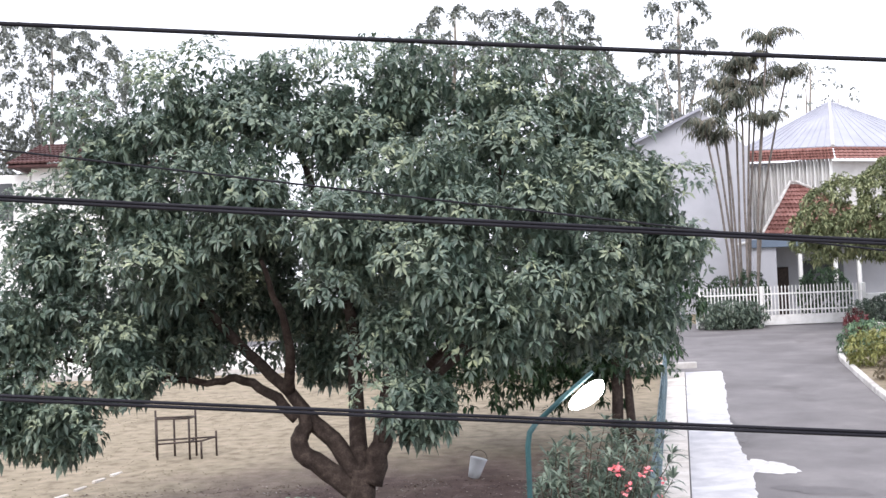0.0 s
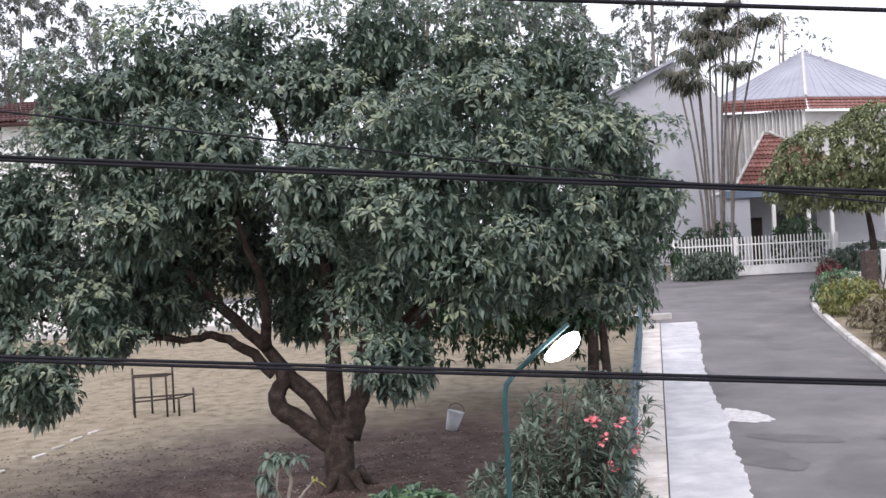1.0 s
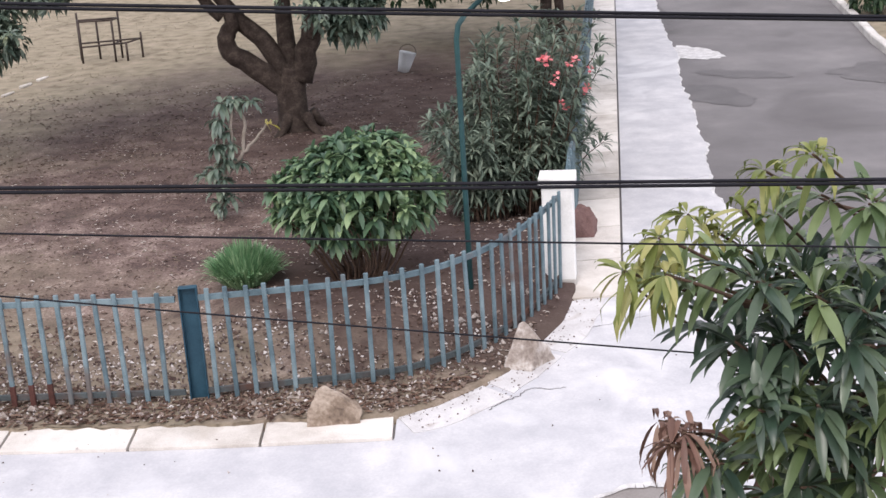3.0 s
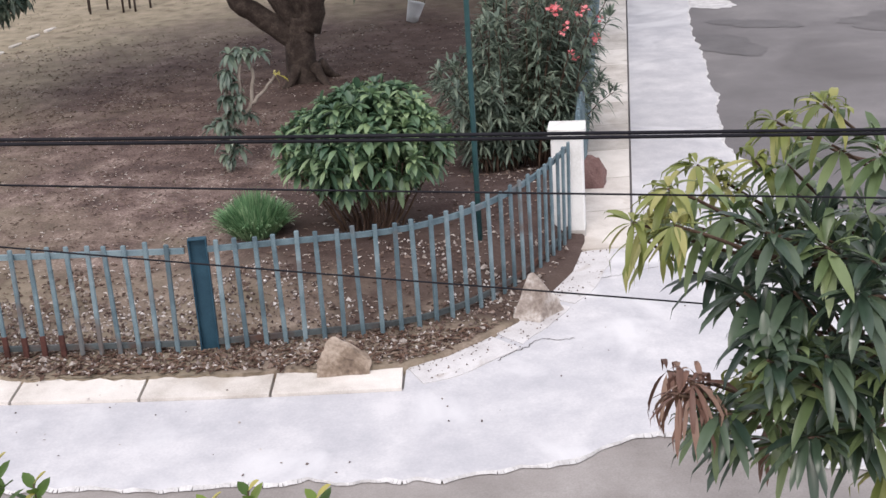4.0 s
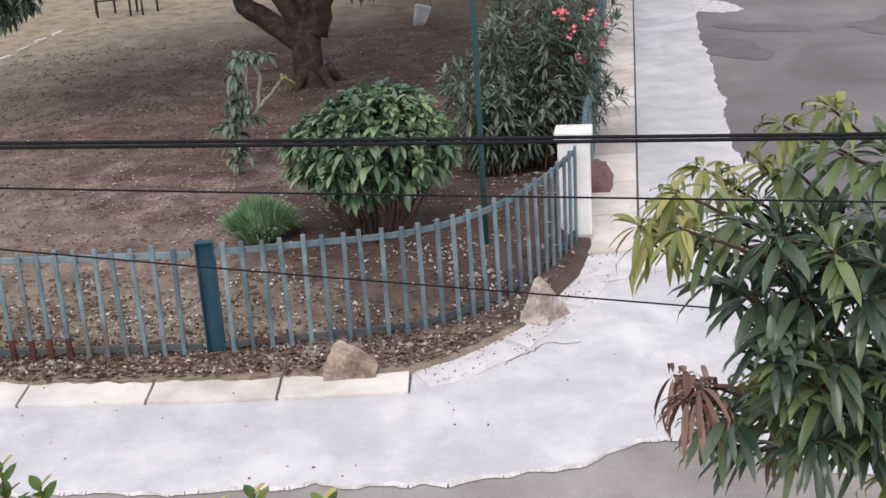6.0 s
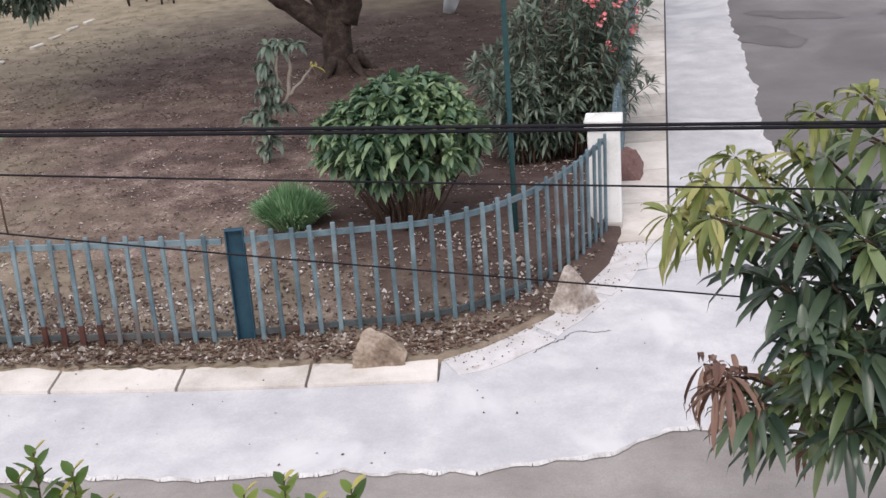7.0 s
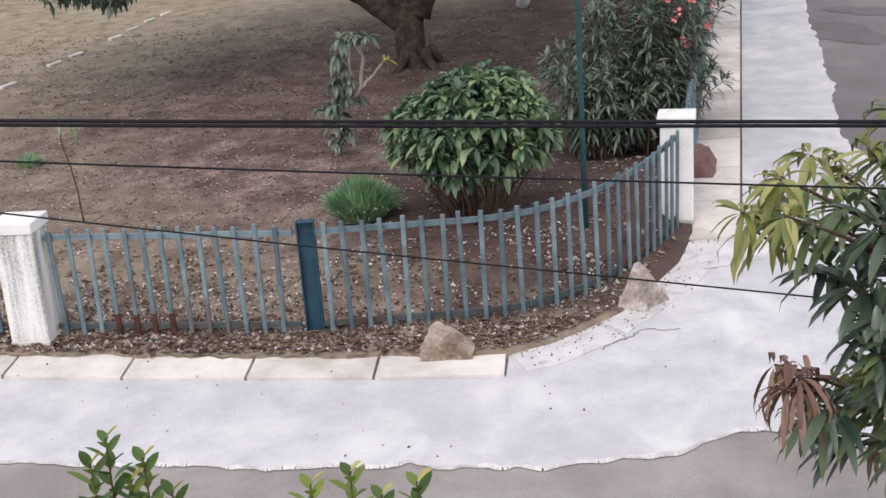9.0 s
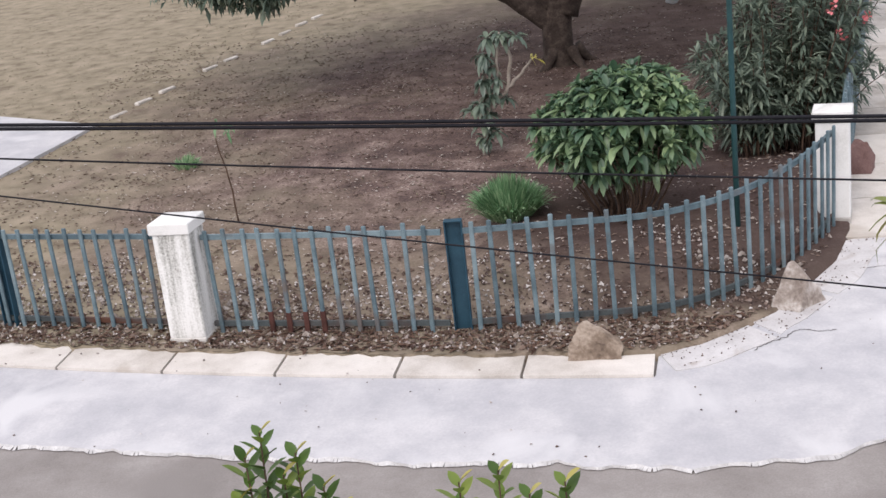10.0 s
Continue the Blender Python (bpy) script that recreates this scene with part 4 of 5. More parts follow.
plain_tree("tree", "dark-leaved tree with two slim trunks by the side fence", (3.3, 24.8, gz(24.8)), [(3.3, 24.8, 3.2), (3.1, 24.9, 4.6), (2.6, 25, 6.0)],
           [((1.6, 25.8, 5.1), (2.9, 2.0, 2.2)), ((1.5, 25.8, 3.75), (2.3, 1.4, 1.2)), ((3.0, 25.3, 3.6), (1.0, 1.0, 0.9)), ((3.9, 24.6, 4.9), (0.9, 1.2, 1.3)), ((0.2, 25.5, 6.6), (1.8, 1.5, 1.1))], CROWN_DARK, 0.62, 0.42, 14, 8, 0.17, 0.06, fill=3500, second=(0.25, -0.05),
           branches=[(0.13, 0.06, 0.02, 8)])

# dense hedge across the back of the garden
hv = clumped([((x, 37.0 + 0.3 * math.sin(x * 2), gz(37) + 0.8), (0.95, 0.8, 1.15 + 0.25 * math.sin(x * 1.7))) for x in lin(-1.8, 5.6, 8)], 0.5, 0.35, 7, 7, 0.22, 0.08, fill=300)
solo("hedge", fast_mesh("hedge", *hv, CROWN_DARK), "dense dark hedge closing the back of the garden", "hedge")


# ---- near mango branches ----
def mango():
    t = thing("mango_tree", "young mango tree with long glossy leaves, new shoots yellow-green and reddish", "tree", (0, 0, 0))
    base = (2.35, 4.9, gz(4.7))
    tips = [(1.31, 3.73, "Y"), (1.16, 3.69, "Y"), (1.1, 3.57, "Y"), (.92, 3.57, "Y"), (.78, 3.43, "Y"), (1.34, 3.6, "G"), (1.49, 3.56, "G"), (1.03, 3.4, "G"),
            (.9, 3.36, "G"), (.98, 3.21, "D"), (1.07, 3.14, "D"), (1.13, 3.31, "G"), (1.25, 3.42, "G"), (1.45, 3.39, "G"), (1.33, 3.27, "G"), (1.49, 3.23, "D"),
            (1.23, 3.13, "D"), (1.39, 3.11, "D"), (1.14, 3.02, "D"), (1.31, 2.98, "D"), (.82, 2.89, "R"), (.9, 2.84, "R"), (1.06, 2.85, "Y"), (1.18, 2.8, "G"),
            (1.36, 2.7, "G"), (1.14, 2.66, "R"), (1.29, 2.61, "D"), (.99, 2.72, "D"), (1.47, 2.58, "D"), (1.52, 2.76, "D"), (1.55, 2.45, "Y")]
    rng = random.Random(5)
    for i in range(26):
        tips.append((rng.uniform(1.55, 2.3), rng.uniform(2.75, 3.55), rng.choice("GDDGY")))
    for i in range(20):
        tips.append((rng.uniform(1.12, 1.6), rng.uniform(2.55, 3.38), rng.choice("DDG")))
    for i in range(8):
        tips.append((rng.uniform(1.1, 1.6), rng.uniform(2.95, 3.45), rng.choice("DDG")))
    tips += [(0.95, 2.74, "G"), (1.05, 2.62, "D"), (0.86, 2.8, "R"), (0.93, 2.66, "D"), (1.12, 2.72, "G"), (0.85, 3.38, "Y"), (0.72, 3.4, "Y"), (0.76, 3.34, "Y"), (0.83, 3.5, "Y"), (0.98, 3.5, "Y"), (1.42, 2.66, "G"), (1.3, 2.8, "G"), (1.5, 2.62, "G"), (1.2, 3.55, "G")]
    twigs = Shape()
    forks = [Vector((2.2, 4.95, 2.9)), Vector((2.05, 4.9, 2.45)), Vector((2.3, 5.0, 3.3))]
    limb(twigs, [base, (2.34, 4.9, 1.4), (2.25, 4.92, 2.3), (2.25, 5.0, 3.4)], 0.06, 0.03, 0.015, 8, 1)
    made = {k: [] for k in "YGDR"}
    for i, (x, z, kind) in enumerate(tips):
        y = 4.55 + rng.uniform(-0.3, 0.4)
        tip = Vector((x * y / 3.8, y, 4.6 + (z - 4.6) * y / 3.8))
        fork = min(forks, key=lambda q: (q - tip).length)
        mid = (tip + fork) / 2 + Vector((0, 0, -0.14))
        limb(twigs, [fork, mid, tip], 0.013, 0.0055, 0.008, 6, i)
        axis = (tip - mid).normalized() + Vector((-0.1, -0.2, 0.9))
        n = rng.randint(10, 13)
        for k in range(2):
            ln, wd, dr, sp = {"R": (0.155, 0.025, 0.9, (55, 120)), "Y": (0.145, 0.031, 0.7, (40, 105))}.get(kind, (0.2, 0.039, 0.4, (30, 98)))
            made[kind].append(rosettes([tip - k * (tip - mid).normalized() * 0.05], [axis], n - 3 * k, ln, wd, dr, sp, 4, 0.25))
    part("branchwork", twigs.mesh("branchwork", TWIG, True), t)
    for kind, mt, lb in (("Y", MANGO_YOUNG, "young yellow-green leaves"), ("G", MANGO_MID, ""), ("D", MANGO, ""), ("R", MANGO_RED, "limp reddish-brown new leaves")):
        part("foliage", fast_mesh("foliage", *join(*made[kind]), mt, True), t, lb)


mango()


def sprigs():
    t = thing("garden_shrub", "tall leafy shrub with bright green shoots tipped yellow", "shrub", (0, 0, 0))
    green, gold = [], []
    rng = random.Random(9)
    for x, z, n in ((-1.22, 2.95, 13), (-1.13, 2.86, 11), (-1.03, 2.79, 4), (-0.98, 2.72, 4), (-0.62, 2.79, 3), (-0.51, 2.79, 9), (-0.42, 2.72, 5), (-0.31, 2.77, 4), (-1.27, 2.88, 10), (-1.17, 2.8, 10), (-1.3, 2.75, 8)):
        y = 3.4 + rng.uniform(-0.06, 0.06)
        root = Vector((-0.8 + (x + 0.8) * 0.3, 3.3, 0.2))
        p = bent([root, (x * 0.9 - 0.08, 3.35, 1.6), (x, y, z)], 0.01, 4, n)
        part("stem", Shape().tube(p, [0.012 - 0.0095 * i / (len(p) - 1) for i in range(len(p))], 6).mesh("stem", TWIG, True), t)
        top = np.array([x, y, z])
        for k in range(n + 7):
            at = top - np.array([0, 0, 0.018 * k])
            a = k * 2.4
            way = np.array([math.cos(a) * 0.75, math.sin(a) * 0.75, 0.8 - 0.02 * k])
            (gold if k < 1 else green).append(leaves([at], [way], 0.08 + 0.025 * rng.random() - (0.025 if k < 2 else 0), 0.036, 0.12, 3))
    for i in range(500):
        at = np.array([rng.uniform(-1.6, 0.1), rng.uniform(3.0, 3.5), rng.uniform(1.0, 2.5)])
        green.append(leaves([at], [randunit(1)[0] + np.array([0, 0, 0.5])], 0.07, 0.03, 0.2, 3))
    part("foliage", fast_mesh("foliage", *join(*green), SPRIG, True), t)
    for g in gold:
        part("shoot_leaf", fast_mesh("shoot_leaf", *g, YELLOW_LEAF, True), t, "yellow young leaf")


sprigs()


# ---- garden plants ----
def round_bush():
    x, y = -0.27, 11.9
    t = thing("bush", "round clipped green bush on many brown stems", "bush", (x, y, on_soil(x, y)))
    rng = random.Random(2)
    for i in range(42):
        a, r = rng.uniform(0, 6.28), rng.uniform(0.05, 0.27)
        stem = limb(Shape(), [(r * math.cos(a), r * math.sin(a), -0.03), (1.6 * r * math.cos(a + .3), 1.6 * r * math.sin(a + .3), 0.28), (3 * r * math.cos(a), 2.6 * r * math.sin(a), 0.75)], 0.014, 0.006, 0.012, 5, i)
        part("stem", stem.mesh("stem", TWIG, True), t, "bare brown stem")
    v, f = clumped([((0, 0, 0.86), (0.72, 0.68, 0.36)), ((0.06, -0.05, 0.99), (0.54, 0.52, 0.36))], 0.14, 0.07, 4, 7, 0.15, 0.054, 0.32, fill=170, stations=3, floor=0.5, flat=(40, 115))
    part("foliage", fast_mesh("foliage", v, f, BUSH, True), t)


round_bush()


def oleander():
    t = thing("oleander_bush", "tall grey-green oleander bush with pink flowers leaning over the fence", "bush", (0, 0, 0))
    lv = []
    rng = random.Random(3)
    for i in range(190):
        bx, by = rng.uniform(0.95, 2.0), rng.uniform(13.9, 15.6)
        u = rng.random()
        tx = bx + (bx - 1.4) * 0.7 + rng.uniform(-0.25, 0.3)
        ty = by + rng.uniform(-0.5, 0.3)
        h = rng.uniform(0.55, 2.1) * (0.55 + 0.45 * min(1, max(0, (tx - 0.5) / 1.1)))
        z0 = on_soil(bx, by)
        p = bent([(bx, by, z0 - 0.02), (bx + (tx - bx) * 0.35, by + (ty - by) * .35, z0 + h * 0.55), (tx, ty, z0 + h)], 0.015, 4, i)
        part("stem", Shape().tube(p, [0.013 - 0.009 * k / (len(p) - 1) for k in range(len(p))], 5).mesh("stem", TWIG, True), t)
        for k in range(9):
            q = (1 - k * 0.085)
            j = q * (len(p) - 1)
            a = p[int(j)].lerp(p[min(int(j) + 1, len(p) - 1)], j - int(j))
            lv.append(rosettes([a], [(p[-1] - p[-3]).normalized() + Vector((0, 0, .2))], 9 if k else 12, 0.19, 0.03, 0.3, (25, 75) if k < 2 else (45, 100), 2, 0.25))
    part("foliage", fast_mesh("foliage", *join(*lv), OLEANDER, True), t)
    for x, z, n in ((1.85, 2.66, 5), (2.15, 2.61, 2), (2.37, 2.51, 1), (1.94, 2.42, 2), (2.33, 2.33, 3), (2.11, 2.13, 2)):
        for k in range(n):
            c = np.array([x * 0.975, 13.8, 4.6 - (4.6 - z) * 0.975]) + np.random.normal(size=3) * 0.035
            part("blossom", fast_mesh("blossom", *rosettes([c], [(-0.1, -0.7, 0.6)], 7, 0.05, 0.045, 0.1, (50, 80), 2, 0.15), PINK, True), t, "pink blossom")


oleander()


def grass_clump(x, y, r, h, n, name="grass_clump", label="clump of bright green ornamental grass", mt=None, kind=""):
    a = np.random.uniform(0, 2 * np.pi, n)
    d = np.random.uniform(0, 1, n) ** 0.6
    base = np.stack([x + 0.45 * r * d * np.cos(a), y + 0.45 * r * d * np.sin(a), np.full(n, on_soil(x, y) - 0.02)], 1)
    way = np.stack([np.cos(a) * d * 0.65, np.sin(a) * d * 0.65, np.full(n, 1.0)], 1) + np.random.normal(size=(n, 3)) * 0.12
    v, f = leaves(base, way, h * np.random.uniform(0.7, 1.25, n), 0.016, 0.35 * d, 3)
    return solo(name, fast_mesh(name, v, f, mt or GRASS, True), label, "grass", kind)


grass_clump(-1.41, 12.0, 0.46, 0.43, 1700)
grass_clump(-5.82, 15.2, 0.3, 0.2, 160, label="small dark green grass clump in dry lawn")


def leggy_shrub():
    x, y = -1.98, 14.9
    z = on_soil(x, y)
    t = thing("leggy_shrub", "leggy shrub with pale forked stem and sparse drooping leaves", "shrub", (x, y, z))
    s = Shape()
    limb(s, [(0, 0, -0.03), (0.05, 0, 0.3), (0.12, 0, 0.62), (0.32, 0, 0.75), (0.4, 0, 1.1), (0.36, 0, 1.3)], 0.035, 0.018, 0.012, 7, 1)
    limb(s, [(0.36, 0, 0.8), (0.52, 0, 0.95), (0.66, 0.02, 1.12)], 0.025, 0.012, 0.01, 6, 2)
    limb(s, [(0.12, 0, 0.6), (0.08, 0.03, 0.9), (0.02, 0, 1.2)], 0.03, 0.015, 0.012, 6, 3)
    limb(s, [(0.2, 0, 0.68), (0.25, -0.05, 1.1), (0.3, 0, 1.45)], 0.025, 0.012, 0.012, 6, 4)
    part("stem", s.mesh("stem", PALEBARK, True), t)
    lv, yl = [], []
    for px, pz, n in ((0.3, 1.42, 12), (0.5, 1.4, 9), (0.15, 1.38, 8), (0.1, 1.2, 9), (0.18, 1.05, 7), (0.05, 0.9, 7), (0.14, 0.72, 12), (0.3, 0.66, 10), (0.0, 0.62, 10), (0.1, 0.5, 10), (-0.12, 0.55, 7), (0.02, 0.38, 10), (0.14, 0.28, 9), (0.0, 0.2, 6), (0.22, 0.9, 6)):
        lv.append(rosettes([(px, np.random.uniform(-.08, .08), pz)], [(0, -0.2, 0.6)], n + 12, 0.15, 0.055, 0.6, (40, 120), 3))
    yl.append(rosettes([(0.64, 0.02, 1.12), (0.7, 0, 1.1)], [(0.6, -0.1, 0.5)] * 2, 6, 0.1, 0.04, 0.4, (40, 90), 3))
    part("foliage", fast_mesh("foliage", *join(*lv), CROWN, True), t)
    part("yellow_leaf", fast_mesh("yellow_leaf", *join(*yl), YELLOW_LEAF, True), t, "few yellow leaves")


leggy_shrub()

sap = thing("sapling", "thin bare sapling with a few leaves in the lawn", "sapling", (-4.5, 13.0, on_soil(-4.5, 13.0)))
part("stem", limb(Shape(), [(0, 0, -.03), (-0.03, 0, 0.5), (-0.12, 0.05, 0.85), (-0.08, 0, 1.15)], 0.012, 0.006, 0.008, 6, 1).mesh("stem", TWIG, True), sap)
part("foliage", fast_mesh("foliage", *rosettes([(-0.08, 0, 1.1), (0.02, 0, 1.0), (0.06, 0, 1.05)], [(0.3, 0, 1)] * 3, 6, 0.12, 0.03, 0.6, (40, 100), 2), GRASS, True), sap)

# metal play frame: a tall and a low bar frame joined
fr = thing("bar_frame", "dark rusty metal tube frame with high and low tier", "play frame", (-5.9, 26.4, on_soil(-5.9, 26.4)), -4)
for nm, x, y, h in (("leg", 0, 0, 0.95), ("leg", 0.12, -0.35, 0.8), ("leg", 0.78, -0.35, 0.8), ("leg", 0.8, 0.1, 0.98), ("leg", 0.35, 0.1, 0.8), ("leg", 1.02, -0.35, 0.36), ("leg", 1.24, 0.0, 0.5)):
    part(nm, Shape().tube([(x, y, -0.03), (x, y, h)], [0.022, 0.022], 8).mesh(nm, IRON, True), fr)
for a, b in (((0, 0, 0.8), (0.8, 0.1, 0.8)), ((0.12, -0.35, 0.8), (0.78, -0.35, 0.8)), ((0, 0, .8), (.12, -.35, .8)), ((.8, .1, .8), (.78, -.35, .8)), ((0.12, -0.35, 0.3), (1.02, -0.35, 0.34)),
             ((0, 0, 0.34), (1.24, 0, 0.38)), ((1.02, -.35, .34), (1.24, 0, .38)), ((0.78, -.35, .32), (0.8, .1, .36))):
    part("bar", Shape().tube([a, b], [0.018, 0.018], 8).mesh("bar", IRON, True), fr)

bk = thing("bucket", "pale grey plastic bucket leaning under the tree", "bucket", (0.42, 22.9, on_soil(0.42, 22.9)), 0)
bk.matrix_basis = pose(0.46, 22.9, on_soil(0.46, 22.9), 0, 14, 0)
part("pail", Shape().tube([(0, 0, 0), (0.01, 0, 0.16), (0.02, 0, 0.34), (0.02, 0, 0.36)], [0.1, 0.125, 0.15, 0.16], 16).mesh("pail", BUCKET, True), bk)
part("handle", Shape().tube([(0.02 + 0.15 * math.cos(a), 0, 0.35 + 0.15 * math.sin(a)) for a in lin(0, math.pi, 9)], [0.006] * 9, 6).mesh("handle", IRON, True), bk)

# concrete slab and stone edging in the lawn
sl = Shape().add([(-13, 20.0, gz(20) + .12), (-8.0, 17.6, gz(17.6) + .12), (-8.5, 15.0, gz(15) + .12), (-13.5, 15.4, gz(15.4) + .12),
                  (-13, 20.0, gz(20)), (-8.0, 17.6, gz(17.6)), (-8.5, 15.0, gz(15)), (-13.5, 15.4, gz(15.4))],
                 [(3, 2, 1, 0), (0, 1, 5, 4), (1, 2, 6, 5), (2, 3, 7, 6), (3, 0, 4, 7)])
solo("lawn_slab", sl.mesh("lawn_slab", CONCRETE), "pale concrete slab laid in the dry lawn", "slab", "structure")
edge = thing("stone_edging", "broken line of pale stones sunk in the lawn", "edging", (0, 0, 0))
for i in range(11):
    u = i / 10
    x, y = -7.9 + 1.6 * u, 18.2 + 6.5 * u
    if i in (3, 6):
        continue
    part("stone", Shape().box((x, y, on_soil(x, y) + 0.005), (0.08, 0.4, 0.06), 0.015, turn=-14).mesh("stone", SLAB), edge)


def scatter(name, label, category, n, box, size, mt, keep, flat=True):
    """Loose bits on the soil, as one heap."""
    x0, x1, y0, y1 = box
    x, y = np.random.uniform(x0, x1, n * 2), np.random.uniform(y0, y1, n * 2)
    ok = np.array([keep(a, b) for a, b in zip(x, y)])
    x, y = x[ok][:n], y[ok][:n]
    z = np.array([on_soil(a, b) for a, b in zip(x, y)]) + 0.008
    n = len(x)
    if flat:
        a = np.random.uniform(0, 2 * np.pi, n)
        way = np.stack([np.cos(a), np.sin(a), np.random.uniform(-0.05, 0.3, n)], 1)
        v, f = leaves(np.stack([x, y, z], 1), way, size * np.random.uniform(0.5, 1.5, n), size * 0.42, 0.1, 1, 0.5)
    else:
        o = np.array([(1, 0, 0), (-1, 0, 0), (0, 1, 0), (0, -1, 0), (0, 0, 1), (0, 0, -0.6)], float)
        sc = size * np.random.uniform(0.3, 1.4, (n, 1, 1)) * np.random.uniform(0.5, 1, (n, 1, 3))
        v = (np.stack([x, y, z], 1)[:, None] + (o[None] + 0.25 * np.random.normal(size=(n, 6, 3))) * sc).reshape(-1, 3)
        t = np.array([(0, 2, 4), (2, 1, 4), (1, 3, 4), (3, 0, 4), (2, 0, 5), (1, 2, 5), (3, 1, 5), (0, 3, 5)])
        f = (np.arange(n)[:, None, None] * 6 + t[None]).reshape(-1, 3)
    return solo(name, fast_mesh(name, v, f, mt), label, category, "stuff")


def in_garden(x, y):
    return y > front(x) + (0.4 if x < -0.1 else 0.3) and x < (lerp_line(SOIL_CORNER, y) if y < 12 else side_in(y)) - 0.06


def drifts(x, y):
    return in_garden(x, y) and noise.noise((x * 0.9, y * 1.6, 3)) + 0.6 * noise.noise((x * 3, y * 4, 7)) > random.uniform(-0.7, 0.5)


random.seed(4)
scatter("leaf_litter", "fallen dry brown leaves on bare earth", "leaf litter", 9000, (-9, 4.5, 9.5, 23), 0.06, LITTER, drifts)
scatter("twig_litter", "small dry leaf bits on bare earth", "leaf litter", 12000, (-7, 3.5, 9.5, 20), 0.035, LITTER, drifts)
scatter("gravel", "loose pale gravel and rubble along the fence", "gravel", 9000, (-9, 2, 9.4, 12.4), 0.017, GRAVEL,
        lambda x, y: in_garden(x, y) and (y < front(x) + 1.9 + 1.2 * noise.noise((x, y, 2))), False)
scatter("rubble", "broken pale rubble and litter behind the fence", "rubble", 700, (-9, 1.6, 9.5, 11.8), 0.032, PALESTONE,
        lambda x, y: in_garden(x, y) and noise.noise((x * 1.5, y * 2, 12)) > (-0.1 if x < -1.7 or x > 0.6 else 0.25), False)
scatter("clods", "crumbly brown clods of earth", "earth clods", 7000, (-9, 3, 9.4, 14), 0.024, CLOD,
        lambda x, y: in_garden(x, y) and y < front(x) + 1.5 + 2.2 * noise.noise((x * 0.8, y * 0.8, 5)) + 1.2 * noise.noise((x * 5, y * 5, 3)), False)
scatter("lawn_grass", "thin dry grass tufts on the lawn", "grass", 4500, (-14, -2, 12, 36), 0.05, DRYGRASS,
        lambda x, y: in_garden(x, y) and noise.noise((x * .5, y * .5, 8)) > -0.1 - 0.1 * (x < -6))
scatter("fence_weeds", "dry weeds and roots at the fence foot", "weeds", 6500, (-9, 2, 9.4, 12.2), 0.085, WEED,
        lambda x, y: in_garden(x, y) and y < front(x) + 0.95 + 0.4 * noise.noise((x * 2, y, 2)))

# crumbs of earth washed over the corner
n = 260
u = np.random.rand(n)
cx, cy = np.interp(u, [0, 0.3, 0.6, 1], [-0.05, 0.66, 1.25, 1.8]), np.interp(u, [0, 0.3, 0.6, 1], [9.36, 9.83, 10.5, 11.75])
far = 0.32 * np.random.rand(n) ** 2.2
cx, cy = cx + far * 0.75, cy - far * 0.65
crumb = np.array([(1, 0, 0), (-1, 0, 0), (0, 1, 0), (0, -1, 0), (0, 0, 0.7), (0, 0, -0.3)], float)
v = (np.stack([cx, cy, SLOPE * cy + 0.042], 1)[:, None] + (crumb[None] + 0.25 * np.random.normal(size=(n, 6, 3))) * 0.008 * np.random.uniform(0.2, 1.3, (n, 1, 1))).reshape(-1, 3)
t = np.array([(0, 2, 4), (2, 1, 4), (1, 3, 4), (3, 0, 4), (2, 0, 5), (1, 2, 5), (3, 1, 5), (0, 3, 5)])
solo("earth_crumbs", fast_mesh("earth_crumbs", v, (np.arange(n)[:, None, None] * 6 + t[None]).reshape(-1, 3), CLOD), "brown earth crumbs washed onto the concrete", "earth crumbs", "stuff")

# pebbles and dirt specks on the concrete
n = 70
px, py = np.random.uniform(-6, 2.4, n), np.random.uniform(0, 1, n) ** 1.7
pz = np.array([[x, front(x) + (0.28 - 1.5 * u if x < -0.1 else -0.2 - 0.9 * u + 0.6 * max(x, 0) ** 1.3)] for x, u in zip(px, py)])
o = np.array([(1, 0, 0), (-1, 0, 0), (0, 1, 0), (0, -1, 0), (0, 0, 0.7), (0, 0, -0.3)], float)
size = 0.009 * np.random.uniform(0.3, 1.3, (n, 1, 1)) ** 1.5
centre = np.array([(x, y, gz(y) + (0.06 if y > front(x) and x < -0.1 else 0.035)) for x, y in pz])
v = (centre[:, None] + (o[None] + 0.25 * np.random.normal(size=(n, 6, 3))) * size).reshape(-1, 3)
t = np.array([(0, 2, 4), (2, 1, 4), (1, 3, 4), (3, 0, 4), (2, 0, 5), (1, 2, 5), (3, 1, 5), (0, 3, 5)])
solo("pebbles", fast_mesh("pebbles", v, (np.arange(n)[:, None, None] * 6 + t[None]).reshape(-1, 3), GRAVEL), "pebbles and dirt specks on concrete", "pebbles", "stuff")


# ---- verge planting and white wall on the far side of the road ----
def blob_bush(name, label, x, y, r, h, leaf, length=0.16, width=0.06, dz=0.09):
    v, f = clumped([((x, y, gz(y) + dz + h * 0.5), (r, r, h * 0.55))], 0.24, 0.13, 5, 6, length, width, fill=60)
    return solo(name, fast_mesh(name, v, f, leaf), label, "bush", group="verge bushes")


